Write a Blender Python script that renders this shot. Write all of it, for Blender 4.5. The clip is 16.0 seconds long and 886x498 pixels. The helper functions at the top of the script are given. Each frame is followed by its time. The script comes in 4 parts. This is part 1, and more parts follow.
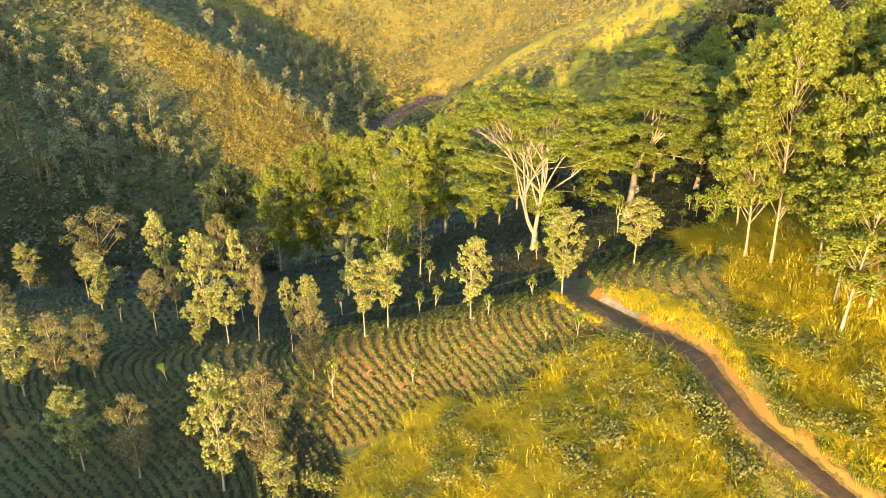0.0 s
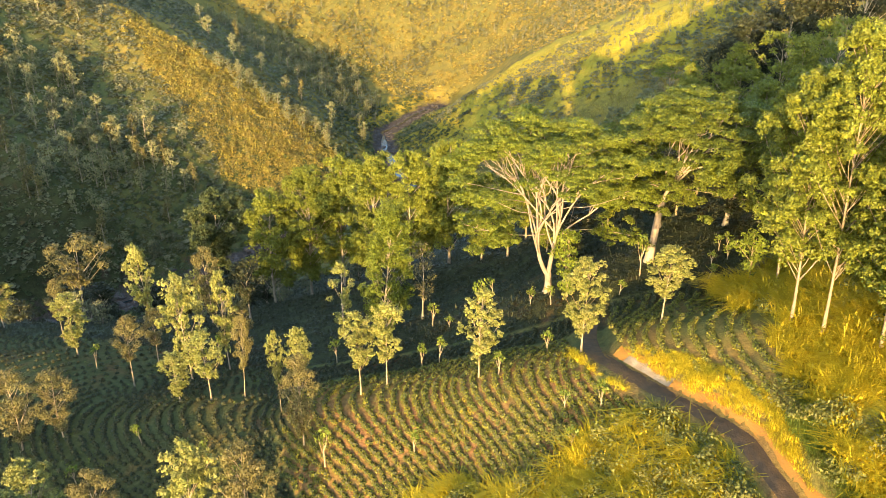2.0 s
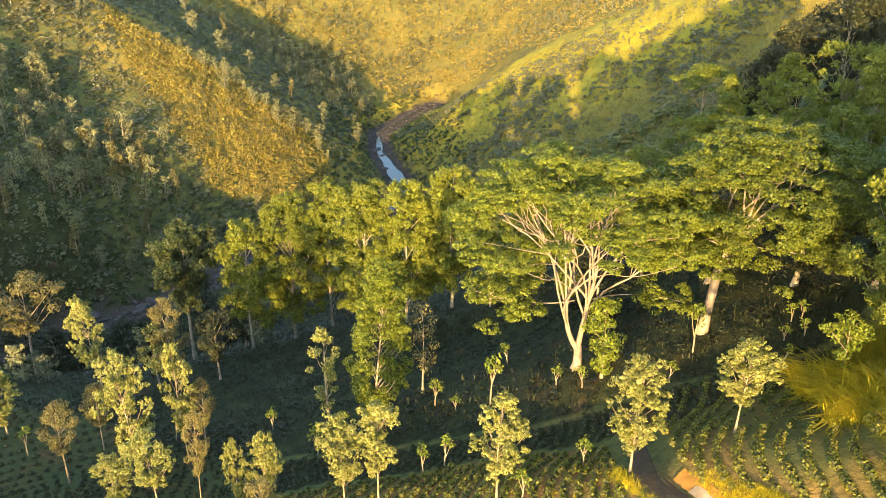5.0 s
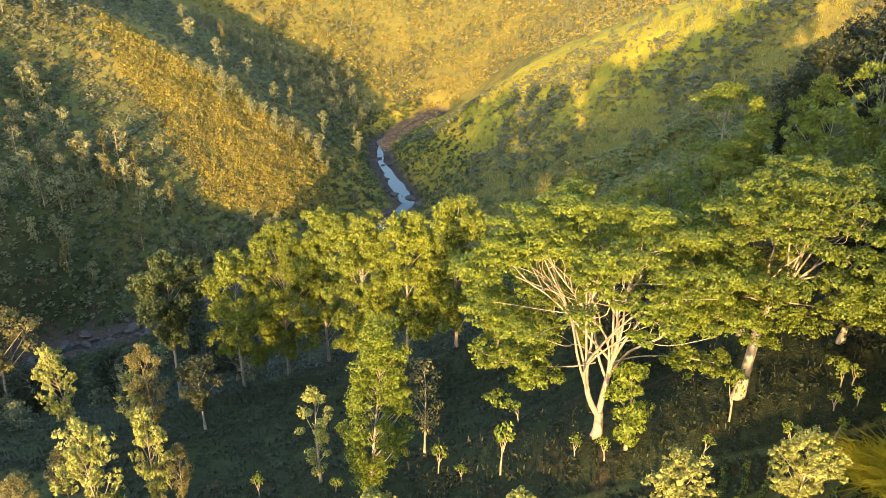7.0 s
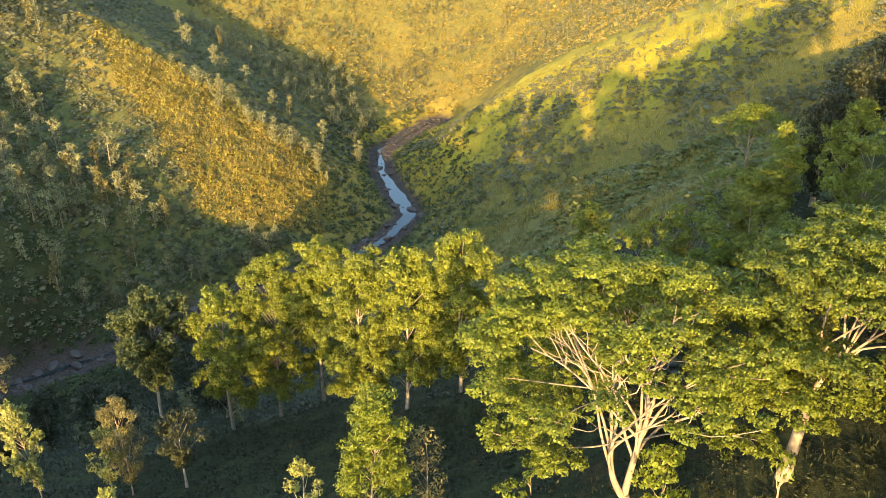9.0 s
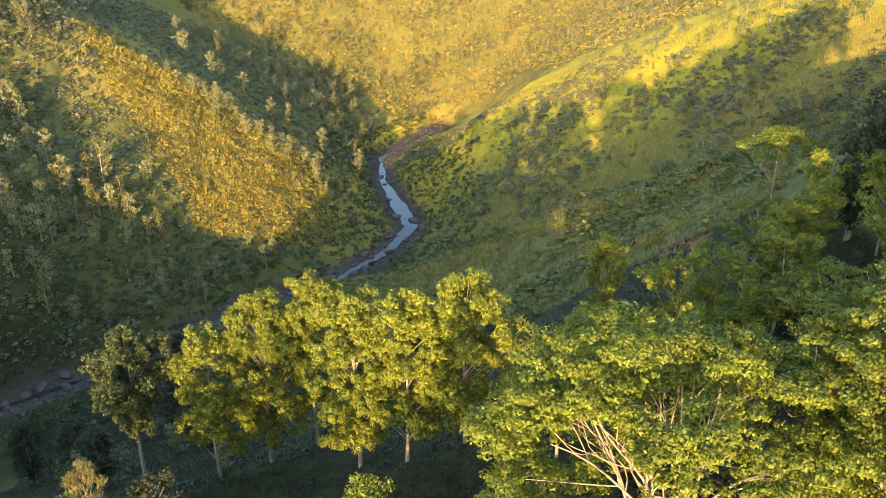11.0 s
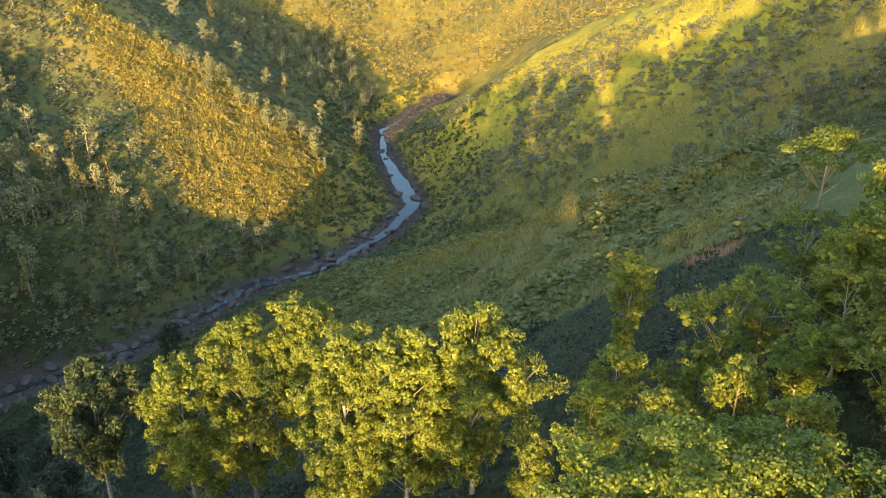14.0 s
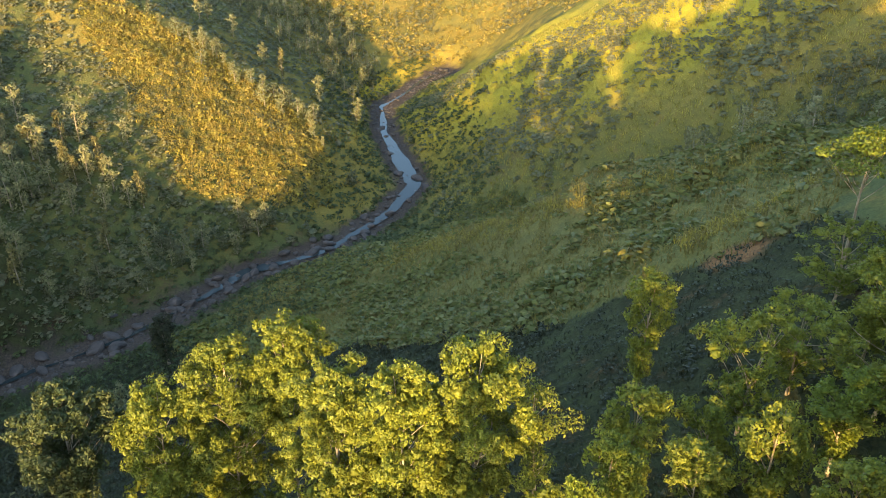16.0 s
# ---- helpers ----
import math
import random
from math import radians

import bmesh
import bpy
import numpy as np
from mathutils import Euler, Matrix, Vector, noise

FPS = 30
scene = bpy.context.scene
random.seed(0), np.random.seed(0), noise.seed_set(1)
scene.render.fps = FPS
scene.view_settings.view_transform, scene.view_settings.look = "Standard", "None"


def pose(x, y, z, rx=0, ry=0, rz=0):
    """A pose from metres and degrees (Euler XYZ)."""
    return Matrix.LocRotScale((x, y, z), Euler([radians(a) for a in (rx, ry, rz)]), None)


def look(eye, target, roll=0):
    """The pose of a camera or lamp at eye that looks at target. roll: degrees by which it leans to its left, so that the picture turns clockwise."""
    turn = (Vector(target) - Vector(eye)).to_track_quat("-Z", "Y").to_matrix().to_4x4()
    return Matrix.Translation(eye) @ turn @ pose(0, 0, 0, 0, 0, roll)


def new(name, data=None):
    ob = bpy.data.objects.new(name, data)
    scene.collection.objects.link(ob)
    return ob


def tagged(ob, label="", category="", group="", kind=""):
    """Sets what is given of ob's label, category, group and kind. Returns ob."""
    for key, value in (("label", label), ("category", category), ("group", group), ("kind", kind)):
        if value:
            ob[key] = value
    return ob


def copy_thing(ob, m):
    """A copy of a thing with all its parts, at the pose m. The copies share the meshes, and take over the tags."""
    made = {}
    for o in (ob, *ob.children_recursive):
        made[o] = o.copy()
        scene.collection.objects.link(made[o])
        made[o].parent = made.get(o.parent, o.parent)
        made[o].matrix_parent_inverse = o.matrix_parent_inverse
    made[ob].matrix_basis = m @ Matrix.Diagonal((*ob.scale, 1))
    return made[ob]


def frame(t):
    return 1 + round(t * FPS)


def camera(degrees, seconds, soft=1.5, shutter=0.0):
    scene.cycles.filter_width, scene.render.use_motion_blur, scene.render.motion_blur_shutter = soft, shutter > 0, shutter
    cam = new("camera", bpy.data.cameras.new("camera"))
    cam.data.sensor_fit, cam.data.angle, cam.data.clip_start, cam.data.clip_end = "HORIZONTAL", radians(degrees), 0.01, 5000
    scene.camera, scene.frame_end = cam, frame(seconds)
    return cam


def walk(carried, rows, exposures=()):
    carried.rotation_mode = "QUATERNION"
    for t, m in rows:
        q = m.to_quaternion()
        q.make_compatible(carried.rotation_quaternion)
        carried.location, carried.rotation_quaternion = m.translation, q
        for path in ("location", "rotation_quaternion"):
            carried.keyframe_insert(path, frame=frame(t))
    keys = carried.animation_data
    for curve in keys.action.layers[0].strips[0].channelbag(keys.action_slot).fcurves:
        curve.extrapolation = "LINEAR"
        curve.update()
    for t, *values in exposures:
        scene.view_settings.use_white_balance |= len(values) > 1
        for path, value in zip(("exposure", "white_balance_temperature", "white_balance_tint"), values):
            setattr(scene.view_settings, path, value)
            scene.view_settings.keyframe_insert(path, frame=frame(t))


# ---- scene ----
cam = camera(57.2, 16.0, 0.9)
# seconds, eye x, y, z, yaw, pitch, roll in degrees
PATH = [
    (0, 0.03, -1.67, 60.64, -0.151, -24.876, 0.158),
    (0.5, -0.09, 1.96, 60.78, -0.119, -24.825, 0.149),
    (1, -0.20, 5.58, 60.93, -0.087, -24.775, 0.138),
    (1.5, -0.31, 9.19, 61.07, -0.054, -24.725, 0.128),
    (2, -0.42, 12.80, 61.22, -0.021, -24.678, 0.116),
    (2.5, -1.16, 23.54, 59.11, -0.481, -25.504, 0.219),
    (3, -1.25, 26.85, 59.26, -0.446, -25.459, 0.206),
    (3.5, -1.33, 30.16, 59.40, -0.412, -25.414, 0.193),
    (4, -1.41, 33.46, 59.55, -0.377, -25.371, 0.179),
    (4.5, -1.48, 36.75, 59.70, -0.341, -25.328, 0.164),
    (5, -1.56, 40.03, 59.84, -0.305, -25.287, 0.148),
    (5.5, -1.62, 43.30, 59.99, -0.268, -25.247, 0.132),
    (6, -1.69, 46.57, 60.13, -0.231, -25.209, 0.115),
    (6.5, -1.75, 49.83, 60.28, -0.194, -25.171, 0.098),
    (7, -1.81, 53.08, 60.42, -0.156, -25.135, 0.080),
    (7.5, -1.86, 56.32, 60.57, -0.118, -25.099, 0.061),
    (8, -1.91, 59.56, 60.71, -0.079, -25.065, 0.041),
    (8.5, -1.96, 62.78, 60.86, -0.040, -25.032, 0.021),
    (9, -2.00, 66.00, 61.00, -0.000, -25.000, 0.000),
    (9.5, -2.04, 69.21, 61.14, 0.040, -24.969, -0.022),
    (10, -2.08, 72.41, 61.29, 0.081, -24.940, -0.044),
    (10.5, -2.11, 75.61, 61.43, 0.122, -24.917, -0.067),
    (11, -2.14, 78.79, 61.58, 0.163, -24.923, -0.090),
    (11.5, -2.16, 81.97, 61.72, 0.205, -25.069, -0.115),
    (12, -2.19, 85.14, 61.86, 0.248, -25.462, -0.140),
    (12.5, -2.21, 88.30, 62.01, 0.291, -25.977, -0.165),
    (13, -2.22, 91.46, 62.15, 0.334, -26.518, -0.192),
    (13.5, -2.23, 94.60, 62.30, 0.378, -27.063, -0.219),
    (14, -2.24, 97.74, 62.44, 0.422, -27.610, -0.246),
    (14.5, -2.25, 100.87, 62.58, 0.467, -28.158, -0.275),
    (15, -2.25, 103.99, 62.73, 0.512, -28.707, -0.304),
    (15.5, -2.24, 107.11, 62.87, 0.558, -29.258, -0.333),
    (16, -2.24, 110.21, 63.01, 0.604, -29.809, -0.364),
]
walk(cam, [(t, pose(x, y, z, 90 + pitch, 0, yaw) @ pose(0, 0, 0, 0, 0, roll)) for t, x, y, z, yaw, pitch, roll in PATH])

# ---------------------------------------------------------------- daylight
SUN_ELEVATION, SUN_SIDE = 9.5, 12.0  # degrees over the horizon; degrees to the left of straight behind the first view
world = bpy.data.worlds.new("sky")
scene.world = world
world.use_nodes = True
sky = world.node_tree.nodes.new("ShaderNodeTexSky")
sky.sky_type, sky.sun_disc = "NISHITA", False
sky.ozone_density = 1.4
sky.sun_elevation, sky.sun_rotation = radians(SUN_ELEVATION), radians(180 + SUN_SIDE)
world.node_tree.links.new(sky.outputs[0], world.node_tree.nodes["Background"].inputs[0])
world.node_tree.nodes["Background"].inputs[1].default_value = 0.25
lamp = bpy.data.lights.new("sun", "SUN")
lamp.energy, lamp.angle, lamp.color = 5.0, radians(0.6), (1.0, 0.68, 0.28)
sun = new("sun", lamp)
e, s = radians(SUN_ELEVATION), radians(SUN_SIDE)
sun.matrix_world = look((-900 * math.cos(e) * math.sin(s), -900 * math.cos(e) * math.cos(s), 900 * math.sin(e)), (0, 0, 0))
scene.view_settings.exposure = 1.78


# ---------------------------------------------------------------- materials
def shader(name):
    m = bpy.data.materials.new(name)
    m.use_nodes = True
    t = m.node_tree
    return m, t, t.nodes["Principled BSDF"]


def node(t, kind, **values):
    n = t.nodes.new(kind)
    for k, v in values.items():
        n.inputs[k].default_value = v
    return n


def mixed(t, fac, a, b):
    """Colour a to b by fac; each a socket or a value."""
    n = t.nodes.new("ShaderNodeMix")
    n.data_type = "RGBA"
    for at, v in ((0, fac), (6, a), (7, b)):
        if isinstance(v, bpy.types.NodeSocket):
            t.links.new(v, n.inputs[at])
        else:
            n.inputs[at].default_value = v if at == 0 else (*v, 1)
    return n.outputs[2]


def ramp(t, socket, low, high):
    n = t.nodes.new("ShaderNodeMapRange")
    t.links.new(socket, n.inputs[0])
    n.inputs[1].default_value, n.inputs[2].default_value = low, high
    return n.outputs[0]


def noisy(t, scale, detail=4.0, rough=0.6):
    at = t.nodes.new("ShaderNodeTexCoord")
    n = node(t, "ShaderNodeTexNoise", Scale=scale, Detail=detail, Roughness=rough)
    t.links.new(at.outputs["Object"], n.inputs["Vector"])
    return n.outputs[0]


def bumped(t, b, socket, strength, distance):
    n = node(t, "ShaderNodeBump", Strength=strength, Distance=distance)
    t.links.new(socket, n.inputs["Height"])
    t.links.new(n.outputs[0], b.inputs["Normal"])


def foliage(name, dark, light, other, through_light=0.3, rough=0.55):
    """Leaves: each leaf takes its own mix of three greens; thin leaves let some light through."""
    m, t, b = shader(name)
    geo, ob = t.nodes.new("ShaderNodeNewGeometry"), t.nodes.new("ShaderNodeObjectInfo")
    leaf = mixed(t, geo.outputs["Random Per Island"], dark, light)
    patch = ramp(t, noisy(t, 0.35, 2), 0.42, 0.68)
    both = mixed(t, patch, leaf, other)
    soft = t.nodes.new("ShaderNodeMix")
    soft.data_type, soft.blend_type = "RGBA", "MULTIPLY"
    soft.inputs[0].default_value = 1.0
    grey = node(t, "ShaderNodeHueSaturation", Saturation=1.0)
    t.links.new(both, grey.inputs["Color"])
    t.links.new(ramp(t, ob.outputs["Random"], -4.0, 1.3), grey.inputs["Value"])
    t.links.new(grey.outputs[0], b.inputs["Base Color"])
    b.inputs["Roughness"].default_value = rough
    b.inputs["Specular IOR Level"].default_value = 0.3
    tr = t.nodes.new("ShaderNodeBsdfTranslucent")
    t.links.new(grey.outputs[0], tr.inputs[0])
    mix = t.nodes.new("ShaderNodeMixShader")
    mix.inputs[0].default_value = through_light
    t.links.new(b.outputs[0], mix.inputs[1])
    t.links.new(tr.outputs[0], mix.inputs[2])
    t.links.new(mix.outputs[0], t.nodes["Material Output"].inputs[0])
    t.nodes.remove(soft)
    return m


def bark(name, light, dark, scale=1.2):
    m, t, b = shader(name)
    stain = noisy(t, scale, 5)
    t.links.new(mixed(t, ramp(t, stain, 0.38, 0.66), light, dark), b.inputs["Base Color"])
    b.inputs["Roughness"].default_value = 0.85
    bumped(t, b, noisy(t, 9.0, 4), 0.5, 0.05)
    return m


def plain_rock(name, light, dark):
    m, t, b = shader(name)
    t.links.new(mixed(t, ramp(t, noisy(t, 0.8, 6), 0.35, 0.68), light, dark), b.inputs["Base Color"])
    b.inputs["Roughness"].default_value = 0.8
    bumped(t, b, noisy(t, 4.0, 5), 0.7, 0.12)
    return m


def ground_material():
    """Grass, dry grass, bare earth and stone as they cover the valley, plus a painted shade tone."""
    m, t, b = shader("valley_ground")
    cover = {}
    for key in ("dry", "straw", "meadow", "shade_darkened", "bare", "stone"):
        a = t.nodes.new("ShaderNodeAttribute")
        a.attribute_name = key
        cover[key] = a.outputs["Fac"]
    fine, mid, broad = noisy(t, 1.6, 6, 0.7), noisy(t, 0.16, 5), noisy(t, 0.03, 4)
    green = mixed(t, ramp(t, fine, 0.3, 0.72), (0.056, 0.064, 0.024), (0.13, 0.135, 0.05))
    gold = mixed(t, ramp(t, fine, 0.3, 0.7), (0.14, 0.105, 0.026), (0.32, 0.235, 0.05))

    def shift(key, noise, width):
        add = t.nodes.new("ShaderNodeMath")
        add.operation = "ADD"
        t.links.new(cover[key], add.inputs[0])
        t.links.new(noise, add.inputs[1])
        return ramp(t, add.outputs[0], 1.0 - width, 1.0 + width)

    grass = mixed(t, shift("dry", mid, 0.22), green, gold)
    meadow = mixed(t, ramp(t, fine, 0.3, 0.7), (0.11, 0.098, 0.03), (0.26, 0.215, 0.06))
    grass = mixed(t, shift("meadow", mid, 0.3), grass, meadow)
    straw = mixed(t, ramp(t, fine, 0.3, 0.7), (0.3, 0.24, 0.024), (0.56, 0.46, 0.04))
    grass = mixed(t, shift("straw", mid, 0.3), grass, straw)
    tone = mixed(t, ramp(t, broad, 0.35, 0.7), grass, (0.10, 0.13, 0.03))
    grass = mixed(t, 0.35, grass, tone)
    # painted shade: grass on the near slopes drops to a darker green
    shade_darkened = mixed(t, ramp(t, fine, 0.3, 0.7), (0.018, 0.022, 0.01), (0.046, 0.05, 0.02))
    grass = mixed(t, shift("shade_darkened", mid, 0.3), grass, shade_darkened)
    earth = mixed(t, ramp(t, fine, 0.3, 0.75), (0.13, 0.06, 0.025), (0.36, 0.19, 0.08))
    covered = mixed(t, shift("bare", mid, 0.2), grass, earth)
    rock = mixed(t, ramp(t, fine, 0.3, 0.7), (0.028, 0.025, 0.022), (0.115, 0.085, 0.064))
    covered = mixed(t, shift("stone", mid, 0.15), covered, rock)
    t.links.new(covered, b.inputs["Base Color"])
    b.inputs["Roughness"].default_value = 0.95
    b.inputs["Specular IOR Level"].default_value = 0.15
    bumped(t, b, fine, 0.8, 0.35)
    return m


GROUND = ground_material()
TEA_LEAF = foliage("tea_leaf", (0.1, 0.122, 0.015), (0.25, 0.262, 0.028), (0.3, 0.265, 0.03), 0.15, 0.5)
# tea leaf again, darkened: shade of the back terraces put into its colour
SHADED_TEA_LEAF = foliage("shaded_tea_leaf", (0.017, 0.027, 0.01), (0.048, 0.06, 0.019), (0.05, 0.056, 0.019), 0.1, 0.5)
TEA_WOOD = bark("tea_wood", (0.08, 0.07, 0.025), (0.04, 0.05, 0.015), 3.0)
GOLD_GRASS = foliage("gold_grass_blade", (0.5, 0.39, 0.02), (0.85, 0.68, 0.036), (0.46, 0.41, 0.025), 0.42)
HILL_GRASS = foliage("hill_grass_blade", (0.3, 0.24, 0.045), (0.52, 0.42, 0.075), (0.33, 0.29, 0.06), 0.35)
LIME_GRASS = foliage("green_grass_blade", (0.11, 0.17, 0.022), (0.26, 0.3, 0.04), (0.22, 0.23, 0.035), 0.35)
SPUR_GRASS = foliage("spur_grass_blade", (0.17, 0.14, 0.036), (0.34, 0.275, 0.07), (0.25, 0.195, 0.05), 0.3)
SCRUB_LEAF = foliage("scrub_leaf", (0.078, 0.098, 0.024), (0.2, 0.21, 0.046), (0.21, 0.19, 0.05), 0.25)
# scrub paled and blued: distance haze is painted into this leaf
HAZY_SCRUB = foliage("hazy_scrub_leaf", (0.095, 0.108, 0.055), (0.23, 0.225, 0.115), (0.19, 0.178, 0.09), 0.25)
DRY_SCRUB = foliage("dry_scrub_leaf", (0.24, 0.175, 0.04), (0.46, 0.345, 0.075), (0.2, 0.185, 0.055), 0.25)
ALBIZIA_LEAF = foliage("albizia_leaf", (0.07, 0.106, 0.012), (0.21, 0.237, 0.022), (0.14, 0.166, 0.019), 0.24)
GUM_LEAF = foliage("gum_leaf", (0.09, 0.118, 0.014), (0.258, 0.276, 0.028), (0.178, 0.196, 0.021), 0.2)
PINE_LEAF = foliage("silky_oak_leaf", (0.074, 0.11, 0.011), (0.21, 0.248, 0.022), (0.155, 0.184, 0.019), 0.2)
PALE_LEAF = foliage("pale_leaf", (0.155, 0.166, 0.04), (0.385, 0.37, 0.11), (0.215, 0.232, 0.045), 0.22)
BROWN_LEAF = foliage("brown_leaf", (0.115, 0.104, 0.034), (0.265, 0.23, 0.078), (0.15, 0.126, 0.045), 0.22)
# dark green leaf with the near slope's shade mixed into its colour
SHADE_DARK_LEAF = foliage("shade_dark_leaf", (0.021, 0.026, 0.011), (0.056, 0.062, 0.022), (0.042, 0.046, 0.017), 0.15)
MID_LEAF = foliage("mid_leaf", (0.038, 0.056, 0.018), (0.1, 0.128, 0.038), (0.08, 0.094, 0.03), 0.2)
# grey-green leaf, lightened to carry the distance haze in its colour
HAZY_LEAF = foliage("hazy_leaf", (0.15, 0.16, 0.075), (0.36, 0.34, 0.15), (0.23, 0.225, 0.1), 0.25)
WHITE_BARK = bark("white_bark", (0.34, 0.27, 0.2), (0.2, 0.155, 0.11), 0.7)
GREY_BARK = bark("grey_bark", (0.36, 0.3, 0.22), (0.18, 0.15, 0.1), 1.4)
PALE_BARK = bark("pale_bark", (0.33, 0.26, 0.17), (0.19, 0.14, 0.085), 0.9)
STONE = plain_rock("river_stone", (0.1, 0.078, 0.064), (0.028, 0.025, 0.023))
ROAD_DIRT = plain_rock("road_dirt", (0.12, 0.07, 0.03), (0.055, 0.035, 0.018))
PALE_EARTH = plain_rock("pale_earth", (0.34, 0.28, 0.2), (0.25, 0.18, 0.11))
RED_EARTH = plain_rock("red_earth", (0.34, 0.15, 0.02), (0.26, 0.135, 0.022))
WATER, water_tree, water_bsdf = shader("river_water")
water_bsdf.inputs["Base Color"].default_value = (0.03, 0.04, 0.04, 1)
water_bsdf.inputs["Roughness"].default_value = 0.06
water_bsdf.inputs["IOR"].default_value = 1.33
bumped(water_tree, water_bsdf, noisy(water_tree, 1.2, 3), 0.12, 0.1)

# ---------------------------------------------------------------- landform
# Ridge lines, slope lines and stream beds of the valley, as (x, y, z) corners in metres.
LANDFORM = dict(
    tea_front=[(-75, 62, -26), (-30, 72, -19), (0, 76, -9.5), (15, 70, -0.5), (25, 74, 5), (33, 72, 6.6), (40, 69, 12), (62, 62, 22), (110, 55, 42)],
    tea_middle=[(-66, 96, -21), (-30, 98, -16), (-12, 95, -11.8), (0, 90, -8), (12, 90, -2), (30, 86, 6), (39, 87, 13.5), (46, 82, 19), (75, 80, 29)],
    tea_crest=[(-98, 132, -21), (-65, 113, -16.5), (-50, 122, -13.5), (-35, 113, -11), (-12, 110, -6), (4, 107, -0.9), (18, 106, 4.2), (28, 105, 8.6), (36, 103, 11), (52, 100, 17), (95, 95, 34)],
    tea_dip=[(-48, 132, -18.5), (-33, 125, -16), (-11, 122, -10.6), (5, 119, -5.6), (19, 118, -1.2), (29, 117, 2.2), (38, 116, 5.6)],
    tea_back=[(-112, 165, -29), (-75, 150, -21), (-38, 140, -19.5), (-11, 135, -12), (0, 147, -11), (11, 151, -10), (17, 131, 0.4), (32, 131, 4.4), (50, 138, 10), (85, 140, 22)],
    wood_slope=[(-120, 225, -76), (-62, 215, -54), (-38, 196, -37), (-10, 190, -27), (10, 200, -22), (30, 200, -12), (45, 205, -4), (60, 212, 4), (95, 215, 20)],
    red_bank=[(18, 256, -39), (33, 272, -31), (50, 238, -11), (60, 240, -5)],
    bench=[(46, 255, -17), (58, 256, -9), (70, 258, -5), (86, 262, 0)],
    bench_back=[(60, 268, -14.5), (74, 272, -10.5), (90, 277, -5)],
    near_face=[(20, 292, -48), (-5, 326, -71), (-34, 355, -92), (-80, 330, -101)],
    green_spur=[(130, 285, 8), (61, 308, -19), (39, 352, -48), (20, 360, -63), (-19, 380, -87), (-40, 402, -103)],
    right_gully=[(-15, 426, -107), (8, 404, -102), (32, 390, -88), (65, 368, -66), (110, 345, -38), (170, 330, -2)],
    right_ridge=[(-22, 590, -105), (0, 555, -86), (18, 538, -65), (31, 528, -55), (60, 500, -42), (88, 466, -27), (101, 480, -18), (118, 434, -14), (165, 430, 12), (240, 430, 50)],
    right_face=[(34, 423, -75), (59, 424, -51), (82, 409, -45), (106, 397, -26)],
    river=[(-420, 235, -121), (-240, 280, -117), (-165, 322, -115), (-122, 354, -113.5), (-90, 395, -112.5), (-54, 417, -111.5), (-30, 450, -110), (-20, 476, -109), (-30, 510, -108.5), (-40, 545, -108), (-44, 582, -107), (-22, 625, -105.5), (-4, 645, -104)],
    far_hill=[(-40, 672, -95), (-42, 724, -84), (-20, 745, -72), (-76, 745, -66), (-118, 750, -46), (20, 720, -66), (86, 640, -40), (60, 690, -60), (-20, 650, -99)],
    far_top=[(-150, 790, -15), (0, 840, -20), (160, 760, 10), (-330, 790, 50), (0, 1000, 60), (330, 640, 100)],
    left_gully=[(-42, 605, -106), (-49, 640, -101), (-62, 676, -95), (-82, 702, -84), (-112, 704, -72), (-146, 708, -59), (-190, 722, -42), (-245, 750, -14)],
    left_spur=[(-60, 462, -105), (-66, 482, -97), (-73, 498, -88), (-88, 502, -76), (-114, 510, -62), (-128, 512, -54), (-156, 522, -40), (-190, 540, -22), (-225, 548, -6), (-280, 560, 20), (-360, 575, 60)],
    spur_back=[(-67, 536, -93), (-44, 560, -105), (-93, 544, -76), (-66, 586, -94), (-48, 615, -103), (-135, 556, -54), (-108, 598, -72), (-82, 641, -89), (-169, 574, -37), (-142, 616, -55), (-116, 659, -72), (-204, 582, -20), (-177, 624, -38), (-151, 667, -56), (-248, 611, -2), (-216, 662, -23), (-185, 700, -47)],
    left_face=[(-68, 503, -93), (-76, 446, -98), (-138, 438, -71), (-142, 405, -82), (-112, 412, -104), (-152, 368, -101), (-168, 402, -66), (-174, 360, -67), (-196, 452, -50), (-262, 400, -20), (-270, 330, -48), (-350, 390, 20)],
    right_hill=[(200, 300, 45), (150, 180, 42), (200, 90, 72), (320, 250, 95)],
    left_valley=[(-135, 145, -50), (-150, 180, -68), (-210, 150, -48), (-330, 190, -20)],
    # unseen hills left and behind, heights fitted to cast shade on spur and tea
    unseen_left_rise=[(-136, 110, -46), (-150, 110, -43), (-166, 110, -41), (-182, 110, -38), (-201, 110, -26), (-218, 110, -15), (-243, 110, 0), (-260, 110, 11), (-279, 110, 24), (-292, 110, 31), (-311, 110, 40), (-380, 120, 80)],
    behind=[(-20, 40, -16), (0, 0, -22), (50, 10, 2), (-54, 34, 2), (-87, 32, 1), (-105, 70, -18), (-110, 20, -18), (-135, 60, -40), (-190, 45, -40), (-230, 45, -12), (-290, 45, 20), (-350, 75, 50), (-60, -80, -30), (80, -90, 0), (0, -250, -70), (-300, -200, -60), (250, -150, 40)],
    edge=[(-1500, -1200, -80), (0, -1500, -120), (1500, -1200, 60), (1600, 300, 200), (1500, 1800, 220), (0, 2200, 180), (-1500, 1800, 160), (-1700, 300, 60)],
)
